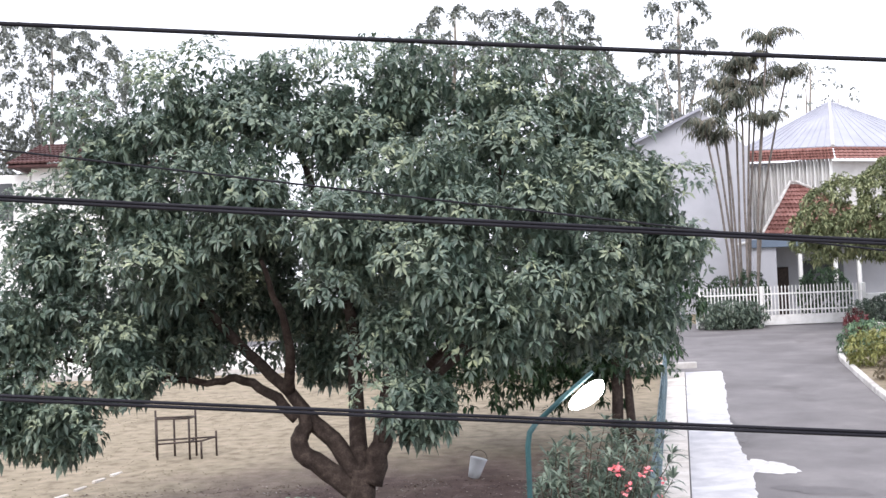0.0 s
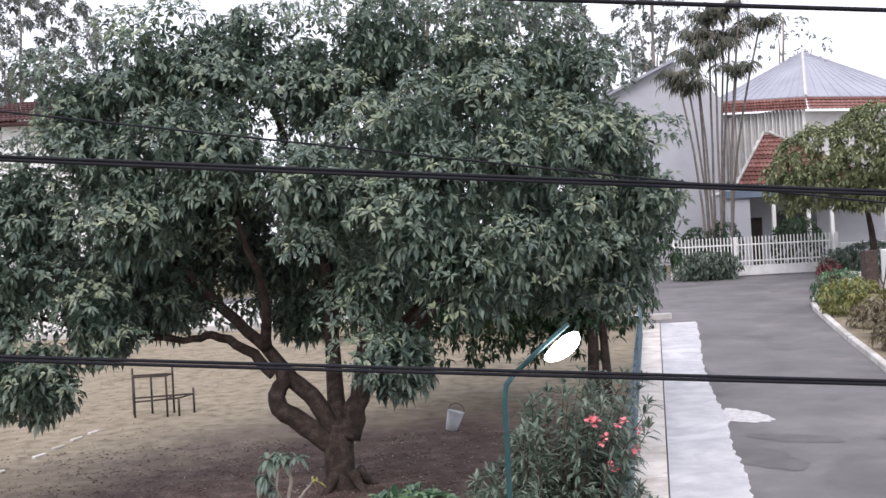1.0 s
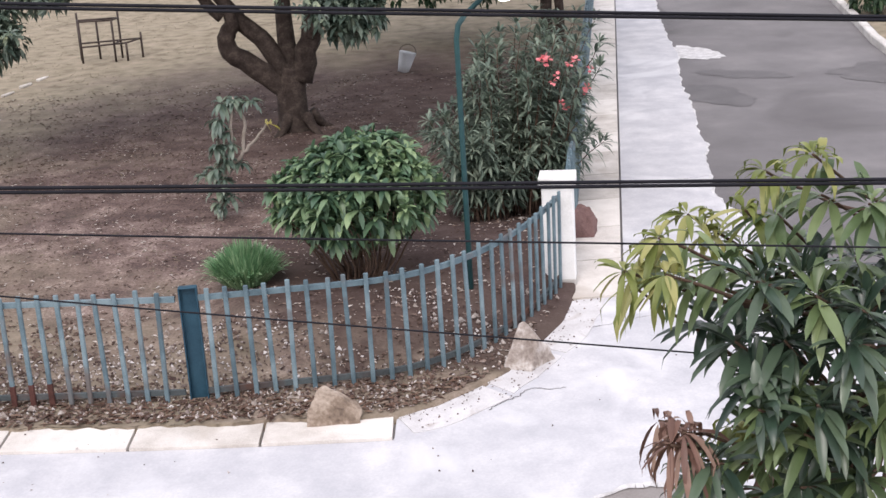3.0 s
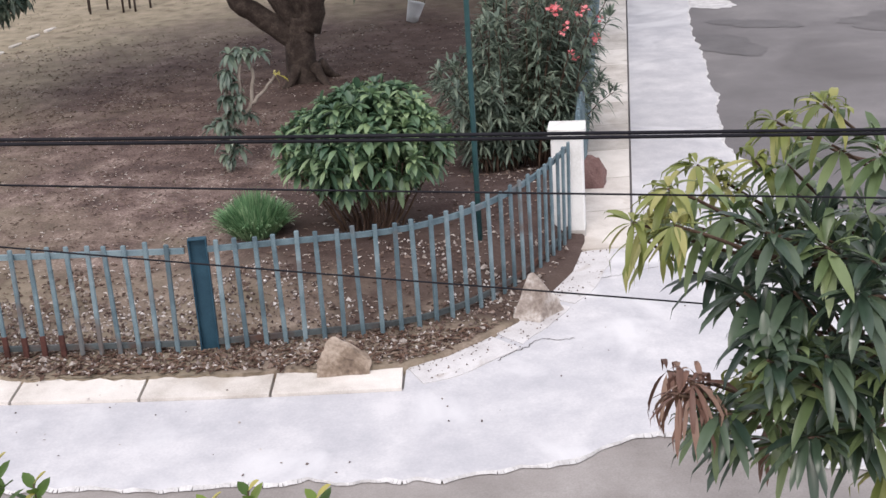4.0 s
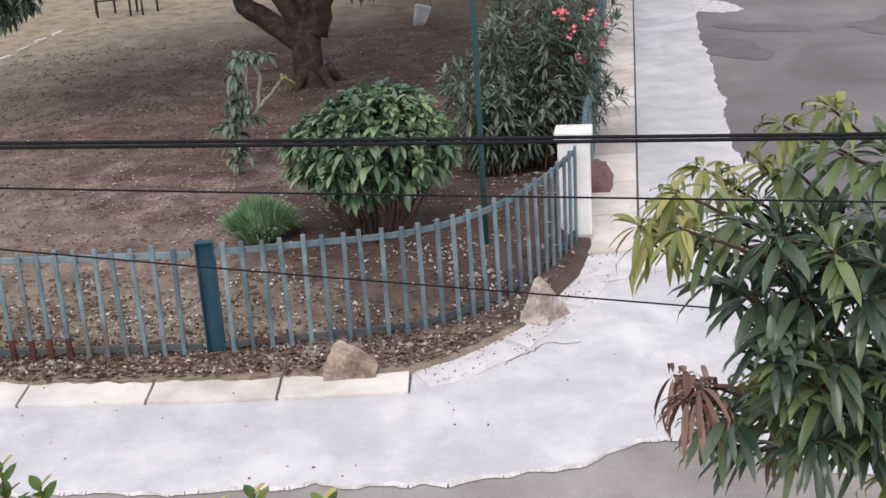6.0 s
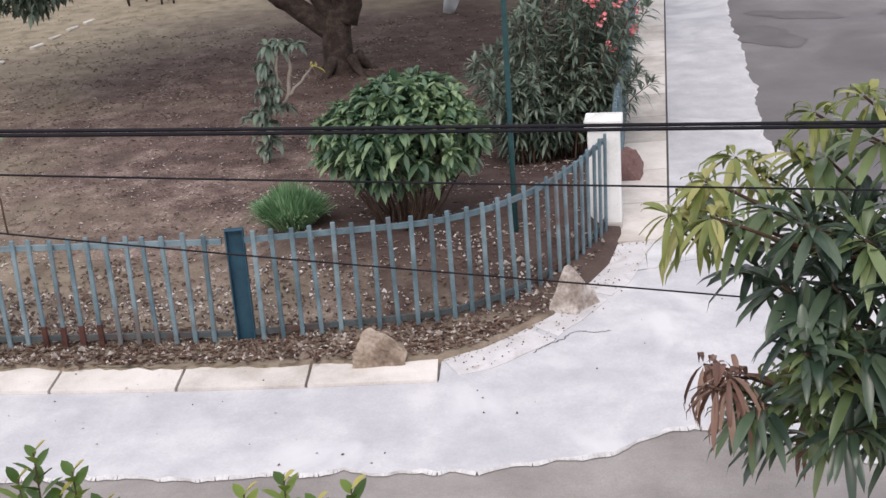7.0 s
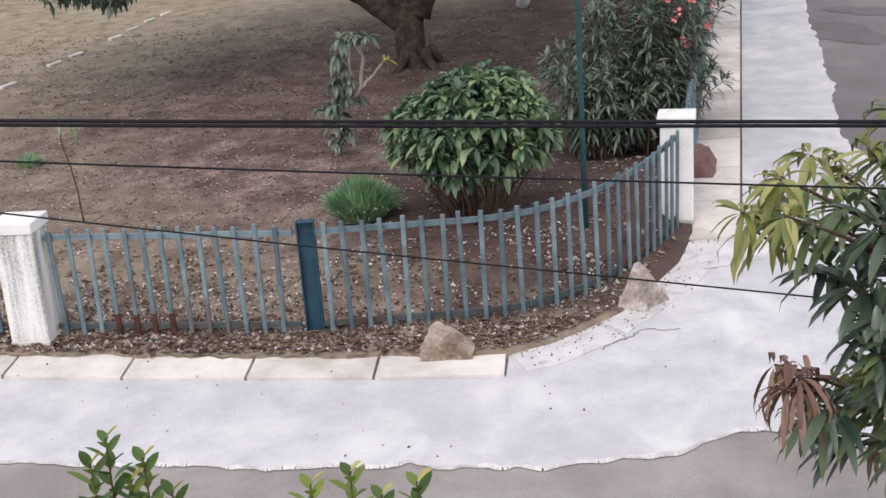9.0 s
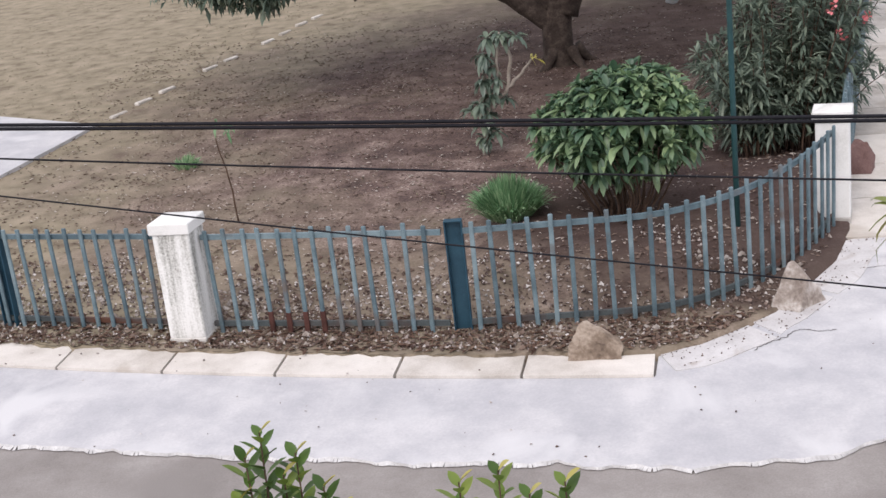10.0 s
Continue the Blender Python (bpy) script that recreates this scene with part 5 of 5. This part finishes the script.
blob_bush("bush", "round dark green clipped bush behind the kerb", 13.0, 39.6, 0.75, 0.9, BUSH)
blob_bush("bush", "yellow-green bush behind the kerb", 12.4, 36.6, 0.85, 0.9, YELLOWBUSH)
blob_bush("red_plant", "dark red foliage plant at the kerb end", 14.1, 43.8, 0.3, 0.9, REDPLANT)
blob_bush("bush", "dry brownish shrub beside the white wall", 11.9, 33.6, 0.5, 0.6, DRYGRASS)
blob_bush("bush", "dry brownish shrub beside the white wall", 11.6, 31.5, 0.55, 0.8, DRYGRASS)
blob_bush("bush", "thin dry shrub beside the white wall", 11.0, 29.4, 0.45, 0.6, DRYGRASS)
blob_bush("bush", "dark green bush near the road", 10.15, 25.6, 0.5, 0.8, CROWN_DARK)
blob_bush("hedge_bush", "low grey-green hedge in front of the white fence", 11.5, 51.0, 0.75, 0.9, OLEANDER)
blob_bush("hedge_bush", "low grey-green hedge in front of the white fence", 12.2, 51.0, 0.6, 0.85, OLEANDER)
blob_bush("hedge_bush", "low grey-green hedge in front of the white fence", 10.8, 51.0, 0.6, 0.8, OLEANDER)
blob_bush("bush", "green bush by the gate post", 17.8, 50.3, 1.1, 1.0, OLEANDER)
blob_bush("bush", "green bush by the gate post", 16.6, 50.2, 0.7, 0.8, OLEANDER)

wall = Shape()
for x0, y0, x1, y1, h in ((11.3, 26.0, 12.5, 33.0, 4.2), (12.52, 33.05, 13.55, 37.4, 2.0)):
    L, a = math.dist((x0, y0), (x1, y1)), math.degrees(math.atan2(y1 - y0, x1 - x0))
    wall.box(((x0 + x1) / 2 + 0.15, (y0 + y1) / 2, gz(y0) + h / 2 - 0.2), (L, 0.25, h + 0.6), 0.02, turn=a)
ww = solo("wall_east", wall.mesh("wall_east", WALL_WHITE), "tall bright white rendered garden wall stepping down", "wall", "structure")
part("coping", Shape().box((12.0, 29.5, 5.92), (7.1, 0.3, 0.07), 0.02, turn=80.2).mesh("coping", WALL_WHITE), ww)
gp = thing("gate_post", "dark brown gate pillar beside the white wall", "gate post", (14.85, 42.0, gz(42)))
part("pillar", Shape().box((0, 0, 0.75), (0.45, 0.45, 1.5), 0.03).mesh("pillar", IRON), gp)
part("wing_wall", Shape().box((-0.2, 0.9, 0.4), (0.2, 1.4, 0.8), 0.03).mesh("wing_wall", SLAB), gp, "beige low wing wall")

sf = thing("metal_frame", "thin grey metal railing frame at the roadside", "railing", (9.97, 24.56, gz(24.56)), 75)
for x in (0, -1.4):
    part("post", Shape().tube([(x, 0, 0), (x, 0, 1.45)], [0.025, 0.025], 8).mesh("post", FIN, True), sf)
for z in (0.25, 1.42):
    part("rail", Shape().tube([(0, 0, z), (-1.4, 0, z)], [0.02, 0.02], 8).mesh("rail", FIN, True), sf)
st2 = solo("bare_shrub", limb(limb(Shape(), [(12.6, 34.6, gz(34.6)), (12.6, 34.6, 3.0), (12.75, 34.6, 3.9)], 0.03, 0.012, 0.02, 6, 1), [(12.6, 34.6, 3.0), (12.4, 34.6, 3.6), (12.35, 34.6, 3.8)], 0.02, 0.01, 0.02, 6, 2).mesh("bare_shrub", TWIG), "bare thin shrub in front of the white wall", "shrub")

# kerb stones of the verge
kerb = thing("kerb", "pale concrete kerb edging the verge", "kerb", (0, 0, 0), kind="structure")
K = Shape().box((0, 0, 0.04), (0.98, 0.16, 0.22), 0.02).mesh("kerb_stone", KERB)
y = 12.2
while y < 43:
    x0, x1 = lerp_line(KERB_LINE, y), lerp_line(KERB_LINE, y + 0.95)
    a = math.degrees(math.atan2(0.95, x1 - x0))
    part("kerb_stone", K, kerb, m=pose((x0 + x1) / 2, y + 0.48, gz(y + 0.48), math.degrees(0) , -math.degrees(math.atan(SLOPE)) , a))
    y += 1.0 * math.sin(radians(a))
part("kerb_stone", K, kerb, m=pose(7.1, 38.6, gz(38.6) + 0.03, 0, 0, 10))
part("kerb_stone", K, kerb, m=pose(6.1, 38.45, gz(38.45) + 0.03, 0, 0, 8))


# ---- white gate and fence at the road end ----
def white_fence(name, label, x0, x1, y, base, panel, posts):
    ob = thing(name, label, "gate" if panel else "fence", ((x0), y, gz(y)))
    L = x1 - x0
    for z in (base + 0.18, 1.28):
        part("rail", Shape().box((L / 2, 0, z), (L, 0.05, 0.06), 0.01).mesh("rail", WHITE), ob)
    if panel:
        part("kick_panel", Shape().box((L / 2, 0.02, 0.24), (L, 0.04, 0.4), 0.01).mesh("kick_panel", WHITE), ob, "solid white lower panel")
    pk = Shape().box((0, 0, (base + 1.55) / 2), (0.042, 0.03, 1.55 - base), 0.008)
    pk.add([(-.025, -.015, 1.54), (.025, -.015, 1.54), (.025, .015, 1.54), (-.025, .015, 1.54), (0, 0, 1.62)], [(0, 1, 4), (1, 2, 4), (2, 3, 4), (3, 0, 4)])
    me = pk.mesh("picket", WHITE)
    n = int(L / 0.14)
    for i in range(n):
        part("picket", me, ob, m=pose(0.1 + i * (L - 0.15) / (n - 1), -0.03, 0))
    for x in posts:
        part("post", Shape().box((x, 0.0, 0.8), (0.13, 0.13, 1.6), 0.015).mesh("post", WHITE), ob)
    return ob


white_fence("gate", "white-painted steel sliding gate with pointed pickets, closed", 12.85, 17.0, 51.6, 0.44, True, (0, 4.1))
white_fence("white_fence", "white picket fence beside the gate", 10.3, 12.75, 51.65, 0.35, False, (0.05,))
white_fence("white_fence", "white picket fence beyond the gate", 19.0, 22.5, 51.65, 0.35, False, (0.05,))
solo("wall_base", Shape().box((11.5, 51.8, gz(51.8) + 0.15), (2.5, 0.2, 0.5), 0.02).box((18.0, 51.8, gz(51.8) + 0.5), (2.0, 0.2, 1.3), 0.02).mesh("wall_base", WHITE), "low white wall under the fence", "wall", "structure")


# ---- houses ----
def tiled_plane(parent, a, b, c, d, rows_n, cols_n, material, name="tile_course"):
    """Overlapping tile courses on a roof plane: a-b eave, d-c ridge (left to right)."""
    a, b, c, d = (Vector(p) for p in (a, b, c, d))
    nrm = (b - a).cross(d - a).normalized()
    for r in range(rows_n):
        u0, u1 = r / rows_n, min((r + 1.25) / rows_n, 1.0)
        l0, r0, l1, r1 = a.lerp(d, u0), b.lerp(c, u0), a.lerp(d, u1), b.lerp(c, u1)
        k = max(2, int(cols_n * (r0 - l0).length / max((b - a).length, 0.01)))
        v, f = [], []
        for i in range(2 * k + 1):
            t = i / (2 * k)
            w = 0.045 * (i % 2)
            v += [l0.lerp(r0, t) + nrm * (0.07 + w), l1.lerp(r1, t) + nrm * (0.0 + w), l0.lerp(r0, t) + nrm * (0.0 + w)]
        for i in range(2 * k):
            p = 3 * i
            f += [(p, p + 3, p + 4, p + 1), (p + 2, p + 5, p + 3, p)]
        part(name, Shape().add(v, f).mesh(name, material), parent)


gate_house = thing("house", "house with grey hipped metal roof, red tile skirt, finned facade", "house", (0, 0, 0))
apex, near, lft, rgt = (19.5, 63.0, 13.5), (18.0, 58.0, 10.75), (14.9, 63.2, 11.25), (26.0, 63.0, 11.0)
for pts, nm in (((lft, near, apex), "roof"), ((near, rgt, apex), "roof")):
    e = [Vector(p) for p in pts]
    s = Shape().add([e[0], e[1], e[2], e[0] - Vector((0, 0, .12)), e[1] - Vector((0, 0, .12)), e[2] - Vector((0, 0, .12))], [(0, 1, 2), (3, 5, 4), (0, 3, 4, 1), (1, 4, 5, 2), (2, 5, 3, 0)])
    rf = part(nm, s.mesh(nm, ROOF_GREY), gate_house, "pale grey sheet-metal roof")
    n = (e[1] - e[0]).cross(e[2] - e[0]).normalized()
    for i in range(1, 12):
        p = e[0].lerp(e[1], i / 12)
        top = e[2]
        q = p.lerp(top, 0.99)
        part("seam", Shape().tube([p + n * 0.01, q + n * 0.01], [0.018, 0.012], 5).mesh("seam", ROOF_GREY), rf)
part("ridge_cap", Shape().tube([near, apex], [0.09, 0.07], 6).mesh("ridge_cap", FIN), gate_house)
for p, q in ((lft, near), (near, rgt)):
    p, q = Vector(p), Vector(q)
    o = Vector((0, -0.25, -0.62))
    tiled_plane(gate_house, p + o, q + o, q + Vector((0, 0, -.05)), p + Vector((0, 0, -.05)), 4, 30, ROOF_RED)
body = Shape().add([(15.1, 63.4, 0), (18, 58.3, 0), (25.5, 63.2, 0), (21, 68, 0), (15.1, 63.4, 10.6), (18, 58.3, 10.1), (25.5, 63.2, 10.3), (21, 68, 10.4)],
                   [(0, 1, 5, 4), (1, 2, 6, 5), (2, 3, 7, 6), (3, 0, 4, 7), (4, 5, 6, 7)])
part("wall", body.mesh("wall", FIN), gate_house)
for i in range(26):
    p = Vector((15.1, 63.4, 7.2)).lerp(Vector((18, 58.3, 7.2)), i / 25)
    part("fin", Shape().box((p.x - 0.06, p.y - 0.06, 8.78), (0.07, 0.16, 3.1), 0.01, turn=-60).mesh("fin", WALL_WHITE if i % 2 else FIN), gate_house)

grey_house = thing("house", "tall plain grey-rendered house with sloping roofline", "house", (0, 0, 0))
g = Shape().add([(8.5, 60, 0), (14.7, 60, 0), (14.7, 68, 0), (8.5, 68, 0), (8.5, 60, 11.0), (14.7, 60, 11.0), (14.7, 68, 11.0), (8.5, 68, 11.0), (12.5, 60, 12.9), (12.5, 68, 12.9)],
                [(0, 1, 5, 8, 4), (1, 2, 6, 9, 8, 5)[:3] + (5,), (2, 3, 7, 9, 6), (3, 0, 4, 7)])
g.add([(14.7, 60, 11.0), (14.7, 68, 11.0), (12.5, 68, 12.9), (12.5, 60, 12.9)], [(0, 1, 2, 3)])
part("wall", g.mesh("wall", WALL_GREY), grey_house)
part("roof", Shape().add([(8.2, 59.6, 11.0), (12.5, 59.6, 13.0), (12.5, 68.3, 13.0), (8.2, 68.3, 11.0), (8.2, 59.6, 10.88), (12.5, 59.6, 12.88), (12.5, 68.3, 12.88), (8.2, 68.3, 10.88)],
                         [(0, 1, 2, 3), (7, 6, 5, 4), (0, 4, 5, 1), (1, 5, 6, 2), (2, 6, 7, 3), (3, 7, 4, 0)]).mesh("roof", ROOF_GREY), grey_house)
part("antenna", Shape().tube([(10.6, 60.5, 11.9), (10.6, 60.5, 14.4)], [0.04, 0.03], 6).mesh("antenna", FIN), grey_house)

low = thing("house", "low house front with red tiled hip roof and open carport", "house", (0, 0, 0))
ap, el, er = (15.7, 57.0, 9.0), (13.9, 55.0, 6.75), (20.5, 55.0, 6.55)
tiled_plane(low, el, er, (16.0, 57.0, 9.0), ap, 12, 36, ROOF_RED)
for a, b in ((el, ap), (er, (16.0, 57.0, 9.0)), (ap, (16.0, 57.0, 9.0))):
    a, b = Vector(a), Vector(b)
    for i in range(11):
        part("ridge_tile", Shape().tube([a.lerp(b, i / 11) + Vector((0, -.03, .08)), a.lerp(b, (i + 1.1) / 11) + Vector((0, -.03, .12))], [0.05, 0.075], 7).mesh("ridge_tile", KERB), low)
part("beam", Shape().box((17.0, 54.9, 6.35), (7.6, 0.3, 0.35), 0.02).mesh("beam", BLUEGREY), low, "blue-grey carport beam")
part("ceiling_slab", Shape().box((17.0, 56.0, 6.45), (7.5, 2.4, 0.1), 0.02).mesh("ceiling_slab", WALL_WHITE), low)
# white walls under the carport: its shade is given by the grey colour
part("wall", Shape().box((17.2, 57.2, 4.6), (7.6, 0.25, 3.9), 0.02).mesh("wall", WALL_GREY), low)
part("side_wall", Shape().box((13.9, 56.0, 4.6), (1.0, 2.2, 3.9), 0.02).mesh("side_wall", WALL_GREY), low)
for x in (15.4, 16.9, 17.9):
    part("column", Shape().box((x, 54.9, 4.7), (0.16, 0.16, 3.1), 0.02).mesh("column", WALL_WHITE), low)
part("window", Shape().box((17.0, 57.05, 4.9), (1.8, 0.08, 1.4), 0.01).mesh("window", DARKGLASS), low, "dark window")
part("door", Shape().box((15.0, 57.05, 4.3), (0.9, 0.08, 2.1), 0.01).mesh("door", IRON), low, "dark door")
blob_bush("bush", "dark potted shrub inside the carport", 16.1, 54.0, 1.0, 1.9, CROWN_DARK)
blob_bush("bush", "dark shrubs behind the white fence", 12.8, 53.2, 0.7, 1.9, CROWN_DARK)
blob_bush("bush", "dark shrubs behind the white fence", 11.6, 53.0, 0.7, 1.7, CROWN_DARK)

left_house = thing("house", "white-walled house with brown tiled eaves", "house", (0, 0, 0))
part("wall", Shape().box((-11.8, 49.5, 5.8), (5.0, 8.0, 8.0), 0.03).mesh("wall", WALL_WHITE), left_house)
part("side_wing", Shape().box((-18.5, 49.6, 5.6), (8.3, 8.0, 7.9), 0.03).mesh("side_wing", WALL_WHITE), left_house)
tiled_plane(left_house, (-14.95, 44.9, 9.85), (-9, 44.9, 9.85), (-9, 47.5, 10.8), (-14.5, 47.5, 10.8), 8, 38, ROOF_BROWN)
tiled_plane(left_house, (-14.95, 50.1, 9.85), (-14.95, 44.9, 9.85), (-14.5, 47.5, 10.8), (-14.5, 47.5, 10.8), 8, 22, ROOF_BROWN)
part("soffit", Shape().box((-12.0, 47.6, 9.78), (5.9, 5.3, 0.1), 0.02).mesh("soffit", ROOF_BROWN), left_house)
win = part("window", Shape().box((-15.6, 45.58, 8.6), (1.2, 0.1, 1.3), 0.01).mesh("window", DARKGLASS), left_house, "dark window")

bw = thing("garden_wall", "low pale boundary wall at the lawn's far edge", "wall", (0, 0, 0), kind="structure")
part("wall_run", Shape().box((-14, 41.3, gz(41.3) + 0.45), (24, 0.2, 0.9), 0.02).mesh("wall_run", WALL_WHITE), bw)
part("plinth", Shape().box((-14, 41.18, gz(41.3) + 0.1), (24, 0.1, 0.3), 0.02).mesh("plinth", KERB), bw, "grey plinth")


# ---- palms and background trees ----
def palm(x, y, lean, top, seed):
    rng = random.Random(seed)
    t = thing("palm", "slender ringed palm with a feathery drooping crown", "palm", (0, 0, 0), group="palm clump")
    b = gz(y)
    tip = Vector((x + lean, y, top))
    part("trunk", limb(Shape(), [(x, y, b), (x + lean * 0.3, y, b + (top - b) * 0.5), tip], 0.06, 0.04, 0.015, 7, seed).mesh("trunk", PALMBARK, True), t)
    lv, ribs = [], Shape()
    for k in range(12):
        a = 2.4 * k + rng.random()
        e = rng.uniform(0.9, 1.5)
        L = rng.uniform(0.8, 1.7)
        d = Vector((math.cos(a), math.sin(a), 0))
        p = [tip + d * L * u * math.cos(e * 0.6) + Vector((0, 0, L * (1.15 * u * math.sin(e) - 0.9 * u * u))) for u in lin(0, 1, 7)]
        ribs.tube(p, [0.025, 0.022, 0.018, 0.015, 0.012, 0.009, 0.005], 5)
        side = d.cross(Vector((0, 0, 1)))
        for i in range(1, 7):
            for h in (0, 0.5):
                q = p[i - 1].lerp(p[i], h)
                for s in (-1, 1):
                    lv.append((q, d * 0.5 + side * s + Vector((0, 0, -0.3 + 0.3 * rng.random()))))
    v, f = leaves([tuple(q) for q, w in lv], [tuple(w) for q, w in lv], np.random.uniform(0.3, 0.62, len(lv)), 0.055, 0.8, 2)
    part("crown", fast_mesh("crown", v, f, PALM), t)
    part("frond_ribs", ribs.mesh("frond_ribs", PALM), t)
    return t


for i, (x, y, lean, top) in enumerate(((12.0, 52.6, -0.9, 10.4), (12.2, 52.9, -0.6, 10.0), (12.4, 53.1, -0.4, 11.2), (12.6, 52.7, 0.1, 11.6), (12.8, 53.3, 0.5, 13.2), (13.0, 52.8, 0.9, 14.0), (13.1, 53.4, 1.7, 12.6),
                                       (12.9, 52.5, 0.6, 10.6), (12.3, 53.6, -0.2, 12.2), (12.9, 53.7, 0.7, 12.2), (12.5, 53.4, 0.2, 12.9))):
    palm(x, y, lean, top + 0.7, i + 1)


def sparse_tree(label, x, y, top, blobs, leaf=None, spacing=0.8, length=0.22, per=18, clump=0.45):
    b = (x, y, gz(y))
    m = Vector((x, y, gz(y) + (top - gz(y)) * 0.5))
    return plain_tree("tree", label, b, [tuple(m), (x + 0.2, y, top)], blobs, leaf or FAR_HAZE_LEAF, spacing * 0.85, clump, per, 7, length, length * 0.5, bark=PALEBARK, group="background trees",
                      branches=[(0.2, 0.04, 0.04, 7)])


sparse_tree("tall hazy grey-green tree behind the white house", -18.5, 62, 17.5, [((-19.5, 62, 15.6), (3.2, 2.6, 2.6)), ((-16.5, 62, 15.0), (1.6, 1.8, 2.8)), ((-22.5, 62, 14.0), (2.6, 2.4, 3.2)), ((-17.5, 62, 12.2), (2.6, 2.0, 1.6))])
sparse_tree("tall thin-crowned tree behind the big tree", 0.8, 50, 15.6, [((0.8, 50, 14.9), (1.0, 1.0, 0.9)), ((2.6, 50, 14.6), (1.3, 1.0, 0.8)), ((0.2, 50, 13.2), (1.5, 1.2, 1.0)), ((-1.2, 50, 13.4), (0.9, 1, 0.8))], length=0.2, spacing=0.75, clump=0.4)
sparse_tree("dark thin-crowned tree behind the big tree", 5.0, 50, 15.4, [((5.2, 50, 14.9), (1.0, 1.0, 0.8)), ((4.3, 50, 13.9), (1.3, 1.0, 0.8)), ((6.0, 50, 13.3), (1.0, 1.0, 1.0)), ((7.0, 50, 12.0), (1.1, 1.0, 0.9))], FAR_HAZE_LEAF, length=0.2, spacing=0.7, clump=0.4)
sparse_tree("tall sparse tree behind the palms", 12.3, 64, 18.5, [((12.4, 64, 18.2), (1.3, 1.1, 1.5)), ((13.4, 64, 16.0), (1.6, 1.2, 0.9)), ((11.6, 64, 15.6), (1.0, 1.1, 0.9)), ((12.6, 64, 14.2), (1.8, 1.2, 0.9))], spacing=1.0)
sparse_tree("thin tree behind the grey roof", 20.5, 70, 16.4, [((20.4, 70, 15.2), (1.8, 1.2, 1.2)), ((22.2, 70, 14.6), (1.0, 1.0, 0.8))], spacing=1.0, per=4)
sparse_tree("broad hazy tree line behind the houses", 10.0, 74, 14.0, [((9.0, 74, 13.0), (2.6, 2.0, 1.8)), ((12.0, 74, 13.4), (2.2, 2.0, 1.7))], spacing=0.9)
plain_tree("tree", "yellow-green broadleaf tree beside the gate", (17.6, 49.3, gz(49.3)), [(17.6, 49.3, 4.4), (17.3, 49.0, 5.4), (16.6, 48.6, 7.0)],
           [((15.6, 47.8, 7.0), (1.9, 1.7, 1.25)), ((17.8, 48.0, 7.7), (2.0, 2.0, 1.4)), ((14.3, 47.6, 6.4), (1.0, 1.0, 0.85)), ((17.0, 47.6, 6.2), (1.5, 1.3, 0.7)), ((19.0, 48.0, 7.0), (1.6, 1.6, 1.3))], GUAVA, 0.5, 0.36, 16, 7, 0.2, 0.09, fill=900,
           branches=[(0.17, 0.06, 0.03, 8)])
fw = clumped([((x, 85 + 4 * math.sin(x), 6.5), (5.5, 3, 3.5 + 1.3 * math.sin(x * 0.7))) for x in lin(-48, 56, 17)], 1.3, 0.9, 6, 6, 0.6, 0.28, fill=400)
solo("far_woods", fast_mesh("far_woods", *fw, FAR_HAZE_LEAF), "distant hazy belt of trees", "trees", "stuff")


# ---- slabs of the pavement ----
front_row = [-0.083 - 1.02 * i for i in range(0, 16)]
for i in range(len(front_row) - 1):
    x1, x0 = front_row[i] - 0.012, front_row[i + 1] + 0.012
    w = 0.37 + 0.012 * i
    g = 0.0
    v = []
    for z in (0.055, 0.0):
        v += [(x0, front(x0) + g, gz(front(x0)) + z), (x1, front(x1) + g, gz(front(x1)) + z),
              (x1 + 0.02, front(x1) + w, gz(front(x1) + w) + z), (x0 + 0.02, front(x0) + w, gz(front(x0) + w) + z)]
    part("slab", Shape().add(v, [(0, 1, 2, 3), (4, 5, 1, 0), (5, 6, 2, 1), (6, 7, 3, 2), (7, 4, 0, 3)]).mesh("slab", SLAB), strip)
y = 11.6
k = 0
while y < 37.0:
    y0, y1 = y + 0.01, y + 1.02
    v = []
    for z in (0.05, 0.0):
        v += [(side_in(y0), y0, gz(y0) + z), (side_out(y0) - 0.025, y0, gz(y0) + z), (side_out(y1) - 0.025, y1, gz(y1) + z), (side_in(y1), y1, gz(y1) + z)]
    part("slab", Shape().add(v, [(0, 1, 2, 3), (4, 5, 1, 0), (5, 6, 2, 1), (6, 7, 3, 2), (7, 4, 0, 3)]).mesh("slab", SLAB), strip)
    y += 1.03
